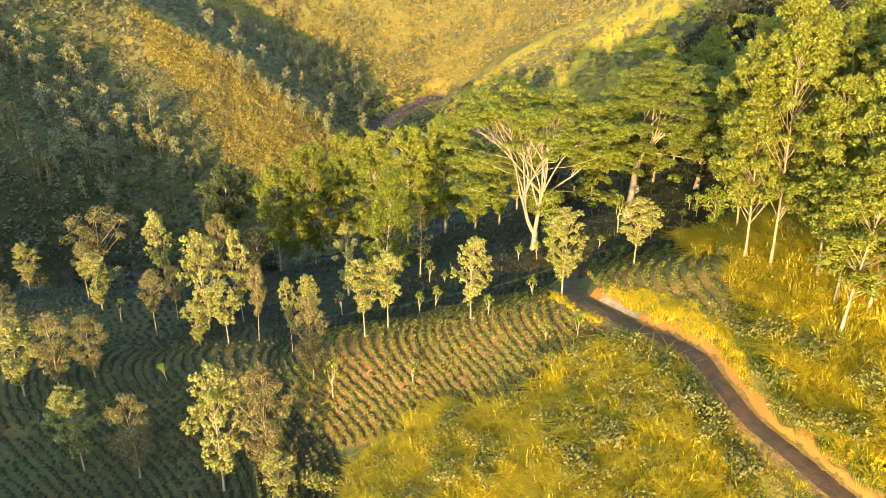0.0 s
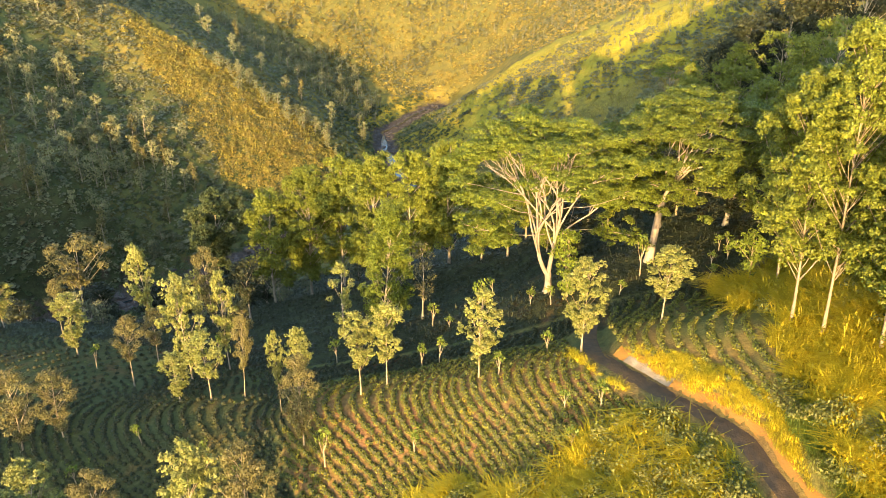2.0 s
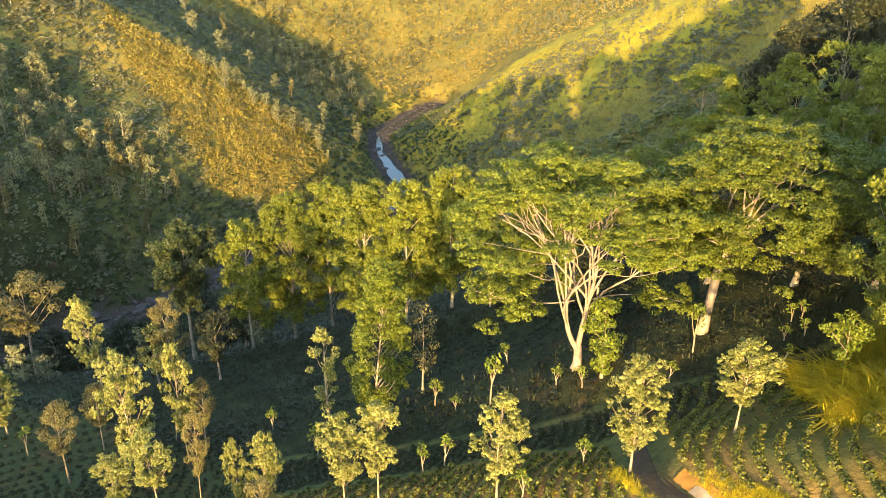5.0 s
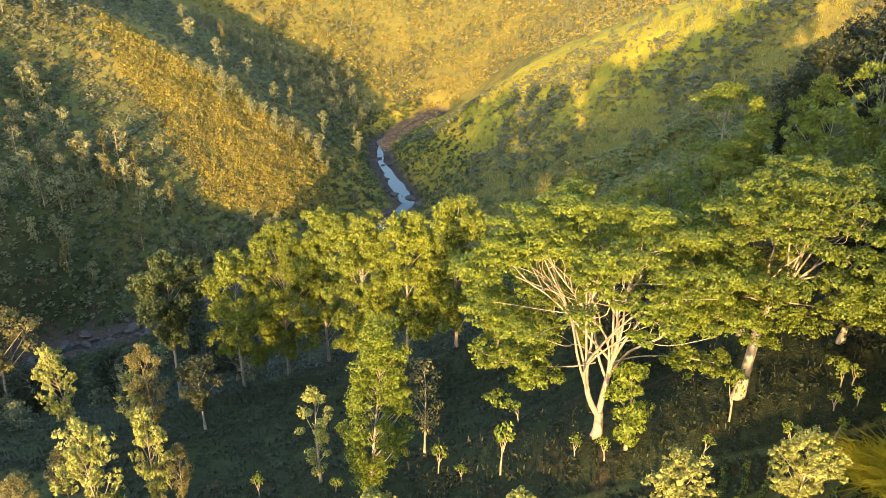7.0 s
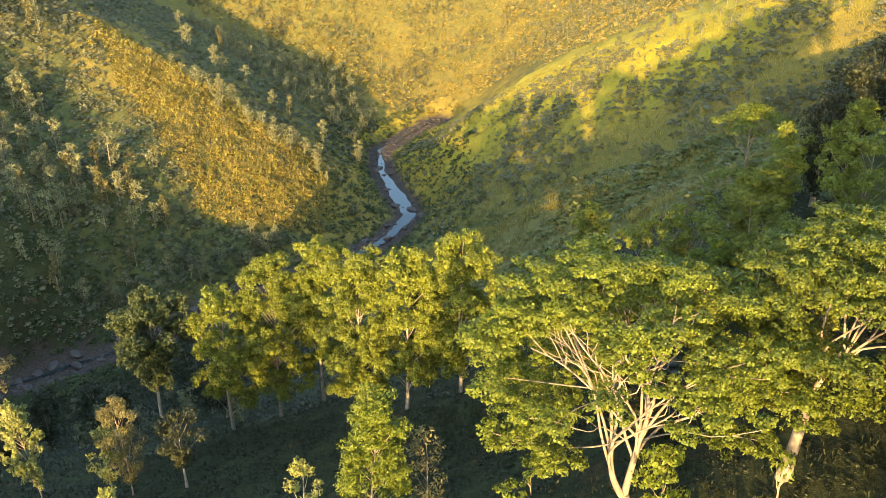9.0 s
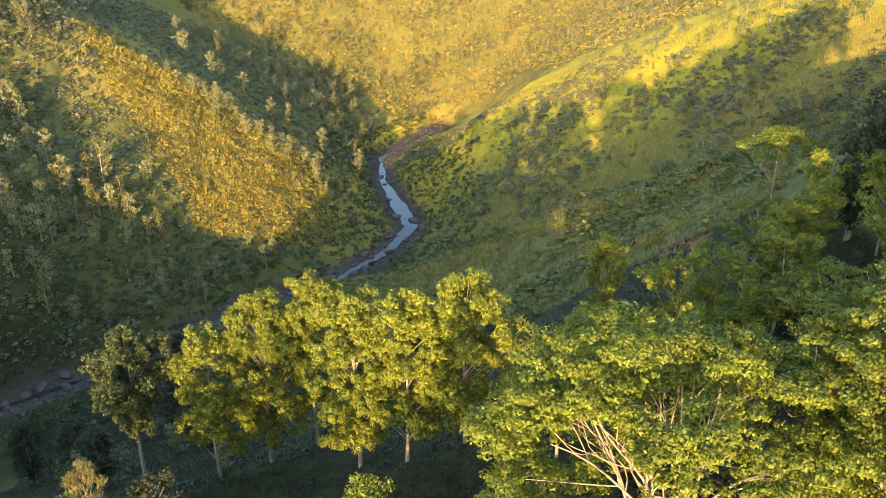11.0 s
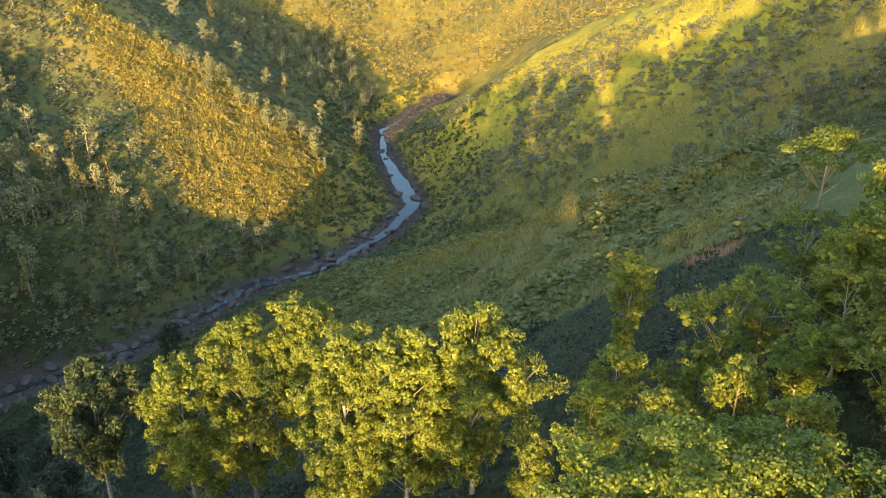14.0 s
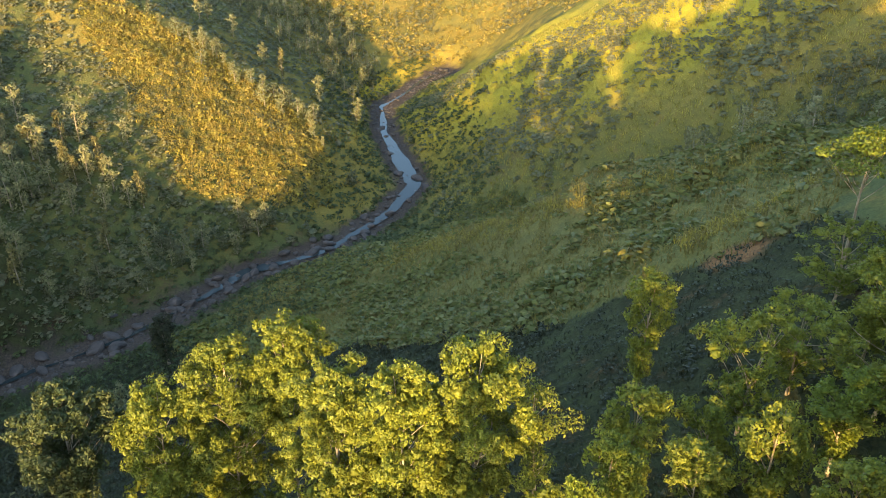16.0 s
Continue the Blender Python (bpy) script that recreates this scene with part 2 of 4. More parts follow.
ROAD = [(52, 30), (43, 46), (37.8, 57), (35.2, 63.7), (33, 69), (32, 75.3), (31, 82.5), (28.3, 88), (25.1, 93.3), (21.8, 99.5), (19.6, 105), (20, 111), (21.2, 116), (22, 119)]


def along(line, step):
    """Points at even steps along a broken line."""
    line = np.array(line, float)
    d = np.r_[0, np.cumsum(np.linalg.norm(np.diff(line[:, :2], axis=0), axis=1))]
    at = np.linspace(0, d[-1], max(2, int(round(d[-1] / step)) + 1))
    return np.stack([np.interp(at, d, line[:, k]) for k in range(line.shape[1])], 1)


def lattice(ix, iy, seed):
    h = np.sin(ix * 127.1 + iy * 311.7 + seed * 74.7) * 43758.5453
    return h - np.floor(h)


def bumps(x, y, size, seed=0, octaves=3):
    """Smooth value noise from -1 to 1."""
    total, amp, norm = 0.0, 1.0, 0.0
    for k in range(octaves):
        u, v = x / size * 2**k + 17.3 * seed, y / size * 2**k + 5.1 * k
        i, j = np.floor(u), np.floor(v)
        f, g = u - i, v - j
        f, g = f * f * (3 - 2 * f), g * g * (3 - 2 * g)
        s = seed + 3 * k
        low = lattice(i, j, s) * (1 - f) + lattice(i + 1, j, s) * f
        high = lattice(i, j + 1, s) * (1 - f) + lattice(i + 1, j + 1, s) * f
        total, norm, amp = total + amp * (low * (1 - g) + high * g), norm + amp, amp * 0.5
    return 2 * total / norm - 1


class Land:
    """A smooth surface stretched over the landform lines."""

    def __init__(self):
        nodes = np.concatenate([along(line, 22 if max(abs(p[0]) for p in line) < 130 else 60) if name not in ("behind", "unseen_left_rise", "edge", "left_face", "spur_back", "far_top", "far_hill", "left_valley", "right_hill")
                                else np.array(line, float) for name, line in LANDFORM.items()])
        self.xy, z, n = nodes[:, :2], nodes[:, 2], len(nodes)
        a = np.zeros((n + 3, n + 3))
        a[:n, :n] = -self.kernel(self.xy, self.xy) + 1.5 * np.eye(n)
        a[:n, n], a[:n, n + 1:] = 1, self.xy / 100
        a[n, :n], a[n + 1:, :n] = 1, self.xy.T / 100
        self.w = np.linalg.solve(a, np.r_[z, 0, 0, 0])
        road = along(ROAD, 1.0)
        self.road = np.c_[road, self.smooth(road[:, 0], road[:, 1])]
        self.road[:, 2] = np.convolve(np.pad(self.road[:, 2], 4, "edge"), np.ones(9) / 9, "valid")
        self.river = along(LANDFORM["river"], 4.0)

    def kernel(self, p, q):
        return np.sqrt(((p[:, None] - q[None]) ** 2).sum(-1) + 9.0**2)

    def smooth(self, x, y):
        p = np.stack([np.ravel(x), np.ravel(y)], 1)
        out = np.empty(len(p))
        for k in range(0, len(p), 20000):
            q = p[k:k + 20000]
            out[k:k + 20000] = -self.kernel(q, self.xy) @ self.w[:-3] + self.w[-3] + q / 100 @ self.w[-2:]
        return out.reshape(np.shape(x))

    def nearest(self, line, x, y):
        """Distance in plan to a line of points, and that point's height."""
        p = np.stack([np.ravel(x), np.ravel(y)], 1)
        dist, high = np.empty(len(p)), np.empty(len(p))
        for k in range(0, len(p), 20000):
            d = np.linalg.norm(p[k:k + 20000, None] - line[None, :, :2], axis=-1)
            n = d.argmin(1)
            dist[k:k + 20000], high[k:k + 20000] = d[np.arange(len(n)), n], line[n, 2]
        return dist.reshape(np.shape(x)), high.reshape(np.shape(x))

    def height(self, x, y):
        x, y = np.asarray(x, float), np.asarray(y, float)
        z = self.smooth(x, y)
        far = np.clip((y - 165) / 120, 0, 1)
        z = z + far * (3.2 * bumps(x, y, 46, 3) + 1.9 * bumps(x + y, y - x, 14, 8)) + 0.22 * bumps(x, y, 7, 5) + 0.95 * np.clip((92 - y + 0.25 * x) / 8, 0, 1) * np.clip((x + 12) / 4, 0, 1) * bumps(x, y, 5, 5)
        d, bed = self.nearest(self.river, x, y)
        w = np.clip((d - 6) / 12, 0, 1)
        z = np.minimum(z, 1e9) * w + (1 - w) * (bed - 1.25 + 0.55 * bumps(x, y, 6, 11))
        d, bed = self.nearest(self.road, x, y)
        w = np.clip((d - 1.7) / 1.4, 0, 1)
        return z * w + (1 - w) * (bed - 0.25)


land = Land()


# ---------------------------------------------------------------- mesh tools
def mesh_of(name, verts, faces, material, smooth=False):
    """A mesh from arrays of corners and of faces with three or four corners each."""
    me = bpy.data.meshes.new(name)
    verts = np.asarray(verts, np.float32)
    groups = [np.asarray(f, np.int32) for f in (faces if isinstance(faces, list) else [faces]) if len(f)]
    loops = np.concatenate([g.ravel() for g in groups])
    totals = np.concatenate([np.full(len(g), g.shape[1]) for g in groups]).astype(np.int32)
    me.vertices.add(len(verts))
    me.vertices.foreach_set("co", verts.ravel())
    me.loops.add(len(loops))
    me.loops.foreach_set("vertex_index", loops)
    me.polygons.add(len(totals))
    me.polygons.foreach_set("loop_start", np.r_[0, np.cumsum(totals)[:-1]].astype(np.int32))
    me.polygons.foreach_set("loop_total", totals)
    me.polygons.foreach_set("use_smooth", np.full(len(totals), smooth))
    me.materials.append(material)
    me.update(calc_edges=True)
    return me


def part(name, mesh, parent, label=""):
    ob = new(name, mesh)
    ob.parent = parent
    return tagged(ob, label) if label else ob


def joined(pieces):
    """One pair of corners and faces out of many; faces all of one size."""
    verts, faces, n = [], [], 0
    for v, f in pieces:
        verts.append(v)
        faces.append(np.asarray(f) + n)
        n += len(v)
    return np.concatenate(verts), np.concatenate(faces)


def tube(points, radii, sides=6):
    """A bent, tapered tube along points."""
    points, radii = np.asarray(points, float), np.asarray(radii, float)
    way = np.gradient(points, axis=0)
    way /= np.linalg.norm(way, axis=1, keepdims=True) + 1e-9
    side = np.cross(way, (0.31, 0.95, 0.05))
    side /= np.linalg.norm(side, axis=1, keepdims=True) + 1e-9
    up = np.cross(way, side)
    a = np.linspace(0, 2 * np.pi, sides, endpoint=False)
    ring = np.cos(a)[None, :, None] * side[:, None] + np.sin(a)[None, :, None] * up[:, None]
    verts = (points[:, None] + ring * radii[:, None, None]).reshape(-1, 3)
    k, j = np.meshgrid(np.arange(len(points) - 1), np.arange(sides), indexing="ij")
    n = (j + 1) % sides
    faces = np.stack([k * sides + j, k * sides + n, (k + 1) * sides + n, (k + 1) * sides + j], -1).reshape(-1, 4)
    return verts, faces


def bow(a, b, lift, rng, steps=7, wobble=0.04):
    """A curved line from a to b that rises first by lift."""
    a, b = np.asarray(a, float), np.asarray(b, float)
    mid = (a + b) / 2 + np.array([0, 0, lift]) + rng.normal(0, wobble, 3) * np.linalg.norm(b - a)
    t = np.linspace(0, 1, steps)[:, None]
    return (1 - t) ** 2 * a + 2 * t * (1 - t) * mid + t**2 * b


def unit(v):
    return v / (np.linalg.norm(v, axis=-1, keepdims=True) + 1e-9)


def leaves(rng, centres, outward, size, slim=0.55, droop=0.0, up=0.35, loose=0.55):
    """A pointed four-cornered leaf at each centre, turned roughly outward."""
    n = len(centres)
    normal = unit(outward * 0.8 + rng.normal(0, loose, (n, 3)) + np.array([0, 0, up]))
    side = unit(np.cross(normal, rng.normal(0, 1, (n, 3)) + np.array([0, 0, 0.01])))
    tip = np.cross(normal, side)
    tip = unit(tip + np.array([0, 0, -droop]))
    s = (size * rng.uniform(0.65, 1.35, n))[:, None]
    verts = np.stack([centres - tip * s, centres + side * s * slim, centres + tip * s, centres - side * s * slim], 1).reshape(-1, 3)
    return verts, np.arange(4 * n).reshape(n, 4)


def clump_leaves(rng, clumps, count, size, slim=0.55, droop=0.0, up=0.35, core=0.45, thin_back=0.0, loose=0.55):
    """Leaves in the outer part of each clump: rows of x, y, z, width radius, height radius."""
    clumps = np.asarray(clumps, float)
    weight = clumps[:, 3] ** 2
    who = rng.choice(len(clumps), int(count), p=weight / weight.sum())
    out = unit(rng.normal(0, 1, (len(who), 3)))
    far = rng.uniform(core, 1, len(who))[:, None] ** 0.6
    ruffle = 1 + 0.18 * np.sin(7 * out[:, :1] + who[:, None]) * np.cos(6 * out[:, 1:2] + 2 * who[:, None])
    at = clumps[who, :3] + out * far * ruffle * clumps[who][:, [3, 3, 4]]
    # the side of the crown away from the sun is thinner
    keep = (at[:, 1] < at[:, 1].mean() + 1.5) | (rng.uniform(0, 1, len(at)) > thin_back)
    at, out = at[keep], out[keep]
    return leaves(rng, at, out, size, slim, droop, up, loose)


def lump(rng):
    """A rough six-sided ball, rounded once: a solid filler added inside a clump to block light."""
    g = np.array([(x, y, z) for x in (-1, 0, 1) for y in (-1, 0, 1) for z in (-1, 0, 1) if (x, y, z) != (0, 0, 0)], float)
    at = {tuple(p): k for k, p in enumerate(g.astype(int).tolist())}
    faces = []
    for axis in range(3):
        for side in (-1, 1):
            for a in (-1, 0):
                for b in (-1, 0):
                    ring = []
                    for p, q in ((a, b), (a + 1, b), (a + 1, b + 1), (a, b + 1))[::side]:
                        c = [p, q]
                        c.insert(axis, side)
                        ring.append(at[tuple(c)])
                    faces.append(ring)
    return unit(g) * rng.uniform(0.82, 1.12, (len(g), 1)), np.array(faces)


def lobed_leaves(rng, lobes, count, size, slim=0.5, droop=0.3, up=0.35, tufts=14, fine=0.36, inside=0.45, thin_back=0.0, flat=0.85):
    """Rounded lobes (x, y, z, width radius, height radius), each covered with small tufts of leaves round a dense inside."""
    small, solid = [], []
    pattern = [lump(rng) for _ in range(4)]
    for k, (x, y, z, w, h) in enumerate(lobes):
        out = unit(rng.normal(0, 1, (tufts, 3)) + np.array([0, 0, 0.45]))
        for o in out:
            s, r = w * fine * rng.uniform(0.6, 1.35), rng.uniform(0.68, 1.06)
            small.append((x + o[0] * w * r, y + o[1] * w * r, z + o[2] * h * r, s, s * flat * rng.uniform(0.7, 1.3)))
        v, f = pattern[k % 4]
        if inside:
            solid.append((v * np.array([w, w, h]) * inside + np.array([x, y, z]), f))
    v, f = clump_leaves(rng, small, count, size, slim, droop, up, 0.5, thin_back, 0.4)
    return joined([(v, f), *solid])


def scattered(rng, corners, count, keep=None, ragged=0.0):
    """Random points inside a polygon in plan; ragged: by how much its edge wanders."""
    c = np.array(corners, float)
    out = []
    while len(out) < count:
        p = rng.uniform(c.min(0), c.max(0), (count * 2, 2))
        wander = np.stack([bumps(p[:, 0], p[:, 1], 6, 41), bumps(p[:, 0], p[:, 1], 6, 43)], 1)
        p = p[inside(c, p + ragged * wander)]
        if keep is not None:
            p = p[keep(p[:, 0], p[:, 1])]
        out.extend(p.tolist())
    return np.array(out[:count])


def inside(c, p):
    c, hit = np.asarray(c, float), np.zeros(len(p), bool)
    for a, b in zip(c, np.roll(c, -1, 0)):
        cross = (a[1] > p[:, 1]) != (b[1] > p[:, 1])
        hit ^= cross & (p[:, 0] < (b[0] - a[0]) * (p[:, 1] - a[1]) / (b[1] - a[1] + 1e-12) + a[0])
    return hit


def strewn(rng, patterns, at, wide, high):
    """Copies of small patterns (corners, faces), turned at random, set on points and joined."""
    pieces = []
    which = rng.integers(0, len(patterns), len(at))
    for k, (v, f) in enumerate(patterns):
        p = at[which == k]
        if not len(p):
            continue
        a, w, h = rng.uniform(0, 2 * np.pi, len(p)), wide[which == k], high[which == k]
        x = (np.cos(a)[:, None] * v[:, 0] - np.sin(a)[:, None] * v[:, 1]) * w[:, None] + p[:, :1]
        y = (np.sin(a)[:, None] * v[:, 0] + np.cos(a)[:, None] * v[:, 1]) * w[:, None] + p[:, 1:2]
        z = v[None, :, 2] * h[:, None] + p[:, 2:3]
        faces = f[None] + (np.arange(len(p)) * len(v))[:, None, None]
        pieces.append((np.stack([x, y, z], -1).reshape(-1, 3), faces.reshape(-1, f.shape[1])))
    return joined(pieces)


def tuft(rng, blades, lean=0.35, width=0.014):
    """A tuft of grass about one metre across and high: thin blades that arch over, most of them one way."""
    a = rng.uniform(0, 2 * np.pi, blades)
    root = np.stack([np.cos(a), np.sin(a)], 1) * (0.5 * np.sqrt(rng.uniform(0, 1, blades)))[:, None]
    way = rng.normal(0, 0.5, (blades, 2)) + 0.6 * root + np.array([lean, 0.0])
    high = rng.uniform(0.45, 1.0, blades)
    reach = way * rng.uniform(0.35, 0.8, (blades, 1))
    side = unit(np.c_[-way[:, 1], way[:, 0]] + rng.normal(0, 0.4, (blades, 2))) * width
    z = np.zeros(blades)
    v = []
    for out, up, wide in ((0.0, 0 * high, 1.0), (0.42, 0.85 * high, 1.0), (1.15, high * rng.uniform(0.7, 1.05, blades), 0.2)):
        v += [np.c_[root + reach * out - side * wide, z + up], np.c_[root + reach * out + side * wide, z + up]]
    v = np.stack(v, 1).reshape(-1, 3)
    k = np.arange(blades)[:, None] * 6
    return v, np.concatenate([k + [0, 1, 3, 2], k + [2, 3, 5, 4]])


def bush(rng, count, size, flat=0.7):
    """A low leafy dome, about one metre across and high."""
    out = unit(rng.normal(0, 1, (count, 3)))
    out[:, 2] = np.abs(out[:, 2])
    at = out * np.array([0.5, 0.5, flat]) * rng.uniform(0.75, 1.05, (count, 1))
    return leaves(rng, at, out, size, 0.6, 0.0, 0.3)


def dome(sides=5):
    """A dark wooden core for a bush."""
    a = np.linspace(0, 2 * np.pi, sides, endpoint=False)
    low, mid = np.c_[0.3 * np.cos(a), 0.3 * np.sin(a), 0 * a - 0.15], np.c_[0.42 * np.cos(a), 0.42 * np.sin(a), 0 * a + 0.38]
    top = np.c_[0.2 * np.cos(a), 0.2 * np.sin(a), 0 * a + 0.62]
    k, n = np.arange(sides), (np.arange(sides) + 1) % sides
    f = np.concatenate([np.stack([k, n, n + sides, k + sides], 1), np.stack([k + sides, n + sides, n + 2 * sides, k + 2 * sides], 1)])
    return np.concatenate([low, mid, top]), f


def on_land(p, sink=0.05):
    return np.c_[p, land.height(p[:, 0], p[:, 1]) - sink]


# ---------------------------------------------------------------- the ground, the road and the river
TEA_MIDDLE = [(-24, 117), (-9, 118), (11, 115), (17.2, 113), (16.8, 104), (19, 98), (23, 91.5), (14.5, 88), (8, 84.5), (-3, 90), (-14, 90), (-22, 99)]
TEA_RIGHT = [(23.5, 118), (31, 122), (40, 116), (38, 102), (38, 87), (37, 83), (34.8, 83), (31.8, 90), (28.2, 95.5), (22.8, 103)]
TEA_LEFT = [(-92, 76), (-14, 66), (-12, 84), (-14, 90), (-22, 99), (-24, 120), (-30, 138), (-60, 148), (-100, 158), (-108, 130)]
TEA_BACK = [(-30, 130), (-24, 118), (-9, 119), (11, 116), (24, 114), (32, 117), (46, 116), (46, 121), (30, 122), (12, 121), (-10, 126)]

FRONT = [(-9, 91), (-3, 92), (8, 87), (14.5, 90), (23, 90.5), (27, 86), (29.5, 80), (30.5, 70), (31.8, 62), (33, 57), (4, 57), (-11, 66), (-12, 82)]
RIGHT_HILL = [(42, 54), (38, 66), (37, 77), (39, 83), (39, 104), (41, 118), (62, 120), (68, 108), (62, 70), (50, 50)]
SHADED = [(-110, 160), (-60, 148), (-30, 131), (-8, 127), (12, 122), (32, 123), (48, 122), (64, 150), (66, 236), (20, 250), (-40, 250), (-120, 260)]
NEAR_FACE = [(20, 246), (-40, 246), (-120, 256), (-150, 300), (-108, 345), (-40, 302), (20, 254)]
MEADOW = [(18, 255), (62, 236), (95, 270), (150, 290), (60, 345), (25, 375), (-20, 392), (-44, 402), (-80, 380), (-100, 350), (-40, 305)]
FACE_MEADOW = [(-12, 430), (12, 404), (60, 372), (120, 350), (180, 380), (170, 440), (110, 500), (40, 550), (-10, 610), (-30, 560), (-14, 500)]


def steps(stops):
    """Coordinates from (start, step), (start, step) ... to the last start."""
    out = []
    for (a, step), (b, _) in zip(stops, stops[1:]):
        out.append(np.linspace(a, b, max(1, int(round((b - a) / step))), endpoint=False))
    return np.concatenate([*out, [stops[-1][0]]])


def in_field(c, x, y):
    return inside(c, np.stack([x.ravel(), y.ravel()], 1)).reshape(x.shape).astype(float)


def build_ground():
    gx = steps([(-3600, 600), (-1200, 150), (-420, 12), (-240, 3.2), (-95, 0.9), (64, 2.6), (180, 12), (420, 150), (1200, 600), (3600, 0)])
    gy = steps([(-3400, 600), (-1000, 150), (-120, 14), (40, 1.0), (165, 1.9), (330, 2.9), (730, 5), (880, 14), (1000, 100), (1500, 500), (4200, 0)])
    x, y = np.meshgrid(gx, gy)
    z = land.height(x, y)
    n, m = len(gx), len(gy)
    i, j = np.meshgrid(np.arange(n - 1), np.arange(m - 1))
    a = (j * n + i).ravel()
    me = mesh_of("ground", np.stack([x, y, z], -1).reshape(-1, 3), np.stack([a, a + 1, a + n + 1, a + n], 1), GROUND, True)
    far = lambda v, lo, hi: np.clip((v - lo) / (hi - lo), 0, 1)
    spur = np.exp(-((land.nearest(along(LANDFORM["left_spur"], 8), x, y)[0] - 8) / 34).clip(0) ** 2) * far(y, 425, 440)
    ridge = np.exp(-(land.nearest(along(LANDFORM["right_ridge"], 8), x, y)[0] / 62) ** 2)
    dry = np.clip(0.34 + 0.5 * spur + 0.55 * ridge + 0.2 * far(y, 600, 650) + 0.4 * (1 - far(y - 0.25 * x, 78, 92)) + 0.22 * in_field(TEA_MIDDLE, x, y) + 0.15 * in_field(TEA_RIGHT, x, y) + 0.3 * far(x, 36, 40) * (1 - far(y, 120, 135)), 0, 1)
    tea = np.clip(in_field(TEA_MIDDLE, x, y) + in_field(TEA_RIGHT, x, y) + in_field(TEA_LEFT, x, y) + in_field(TEA_BACK, x, y), 0, 1)
    road = land.nearest(land.road, x, y)[0]
    bare = np.clip(0.22 + 0.05 * tea + 0.3 * in_field(TEA_MIDDLE, x, y) + 0.12 * in_field(TEA_RIGHT, x, y) + 0.3 * np.exp(-(road / 3.2) ** 2) * (y < 108) + 1.1 * np.exp(-((x - 50) ** 2 / 24 + (y - 238) ** 2 / 12)), 0, 1)
    river = land.nearest(land.river, x, y)[0]
    stone = np.clip(0.2 + 0.75 * np.exp(-(river / 10.5) ** 2) + 0.28 * np.exp(-((x - 22) ** 2 + (y - 440) ** 2) / 160), 0, 1)
    straw = np.clip(0.85 * in_field(FRONT, x, y) + 0.8 * in_field(RIGHT_HILL, x, y) + 0.8 * ridge * far(y, 400, 430), 0, 1)
    meadow = np.clip(0.62 * in_field(MEADOW, x, y) + 0.25 * in_field(FACE_MEADOW, x, y), 0, 1)
    # where that shade is painted: near slopes, tea terraces, lower left valley
    shade_darkened = 0.75 * np.clip(in_field(SHADED, x, y) + in_field(TEA_BACK, x, y) + 0.6 * in_field(TEA_LEFT, x, y) + in_field(NEAR_FACE, x, y) + 1.1 * far(400 - y, 0, 60) * far(-x, 60, 100) * far(y, 240, 280), 0, 1)
    for key, values in (("shade_darkened", shade_darkened), ("dry", dry), ("straw", straw), ("meadow", meadow), ("bare", bare), ("stone", stone)):
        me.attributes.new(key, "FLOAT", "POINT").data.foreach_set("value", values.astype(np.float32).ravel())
    return tagged(new("ground", me), "grassy valley slopes with golden dry grass and tea terraces", "ground", kind="structure")


def strip(line, left, right, lift, cross=6):
    """A band that follows a line over the land; left and right are distances, one for each point of the line."""
    way = np.gradient(line[:, :2], axis=0)
    side = unit(np.c_[way[:, 1], -way[:, 0]])
    u = np.linspace(0, 1, cross)[None, :]
    off = (-left[:, None] * (1 - u) + right[:, None] * u)[..., None]
    p = line[:, None, :2] + side[:, None] * off
    z = lift(p[..., 0], p[..., 1], u + 0 * off[..., 0])
    verts = np.concatenate([p, z[..., None]], -1).reshape(-1, 3)
    k, j = np.meshgrid(np.arange(len(line) - 1), np.arange(cross - 1), indexing="ij")
    a = (k * cross + j).ravel()
    return verts, np.stack([a, a + 1, a + cross + 1, a + cross], 1)


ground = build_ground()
rng = np.random.default_rng(4)
line = land.road
wide = 1.2 + 0.15 * bumps(np.arange(len(line)) * 1.0, np.zeros(len(line)), 6, 2)
verts, faces = strip(line, wide, wide, lambda x, y, u: land.height(x, y) + 0.09 - 0.1 * np.abs(2 * u - 1) ** 4 - 0.05 * np.exp(-((np.abs(2 * u - 1) - 0.55) / 0.16) ** 2), 9)
tagged(new("dirt_road", mesh_of("dirt_road", verts, faces, ROAD_DIRT, True)), "narrow brown dirt road along the tea slope", "road", kind="structure")

# the cut earth bank above the road, and a pale washed-out stretch of it
bank = along(ROAD, 0.5)
bank = np.c_[bank, land.nearest(land.road, bank[:, 0], bank[:, 1])[1]]
bank = bank[(bank[:, 1] > 44) & (bank[:, 1] < 103)]
ragged = 0.5 * bumps(bank[:, 1], bank[:, 0], 3.5, 9)


def bank_height(x, y, u):
    return land.height(x, y) + 0.1 + 0.25 * np.sin(np.pi * u) + 0.12 * bumps(x, y, 1.2, 6)


verts, faces = strip(bank, np.full(len(bank), -1.5), 2.5 + 1.6 * ragged, bank_height, 7)
tagged(new("earth_bank", mesh_of("earth_bank", verts, faces, RED_EARTH, True)), "cut orange earth bank beside the dirt road", "bank", kind="structure")
pale = bank[(bank[:, 1] > 93) & (bank[:, 1] < 101)]
verts, faces = strip(pale, np.full(len(pale), -1.3), 2.3 + 0.4 * bumps(pale[:, 1], pale[:, 0], 2.0, 4), lambda x, y, u: bank_height(x, y, u) + 0.14, 6)
tagged(new("washed_bank", mesh_of("washed_bank", verts, faces, PALE_EARTH, True)), "pale washed-out earth at the bend of the road", "bank", kind="structure")

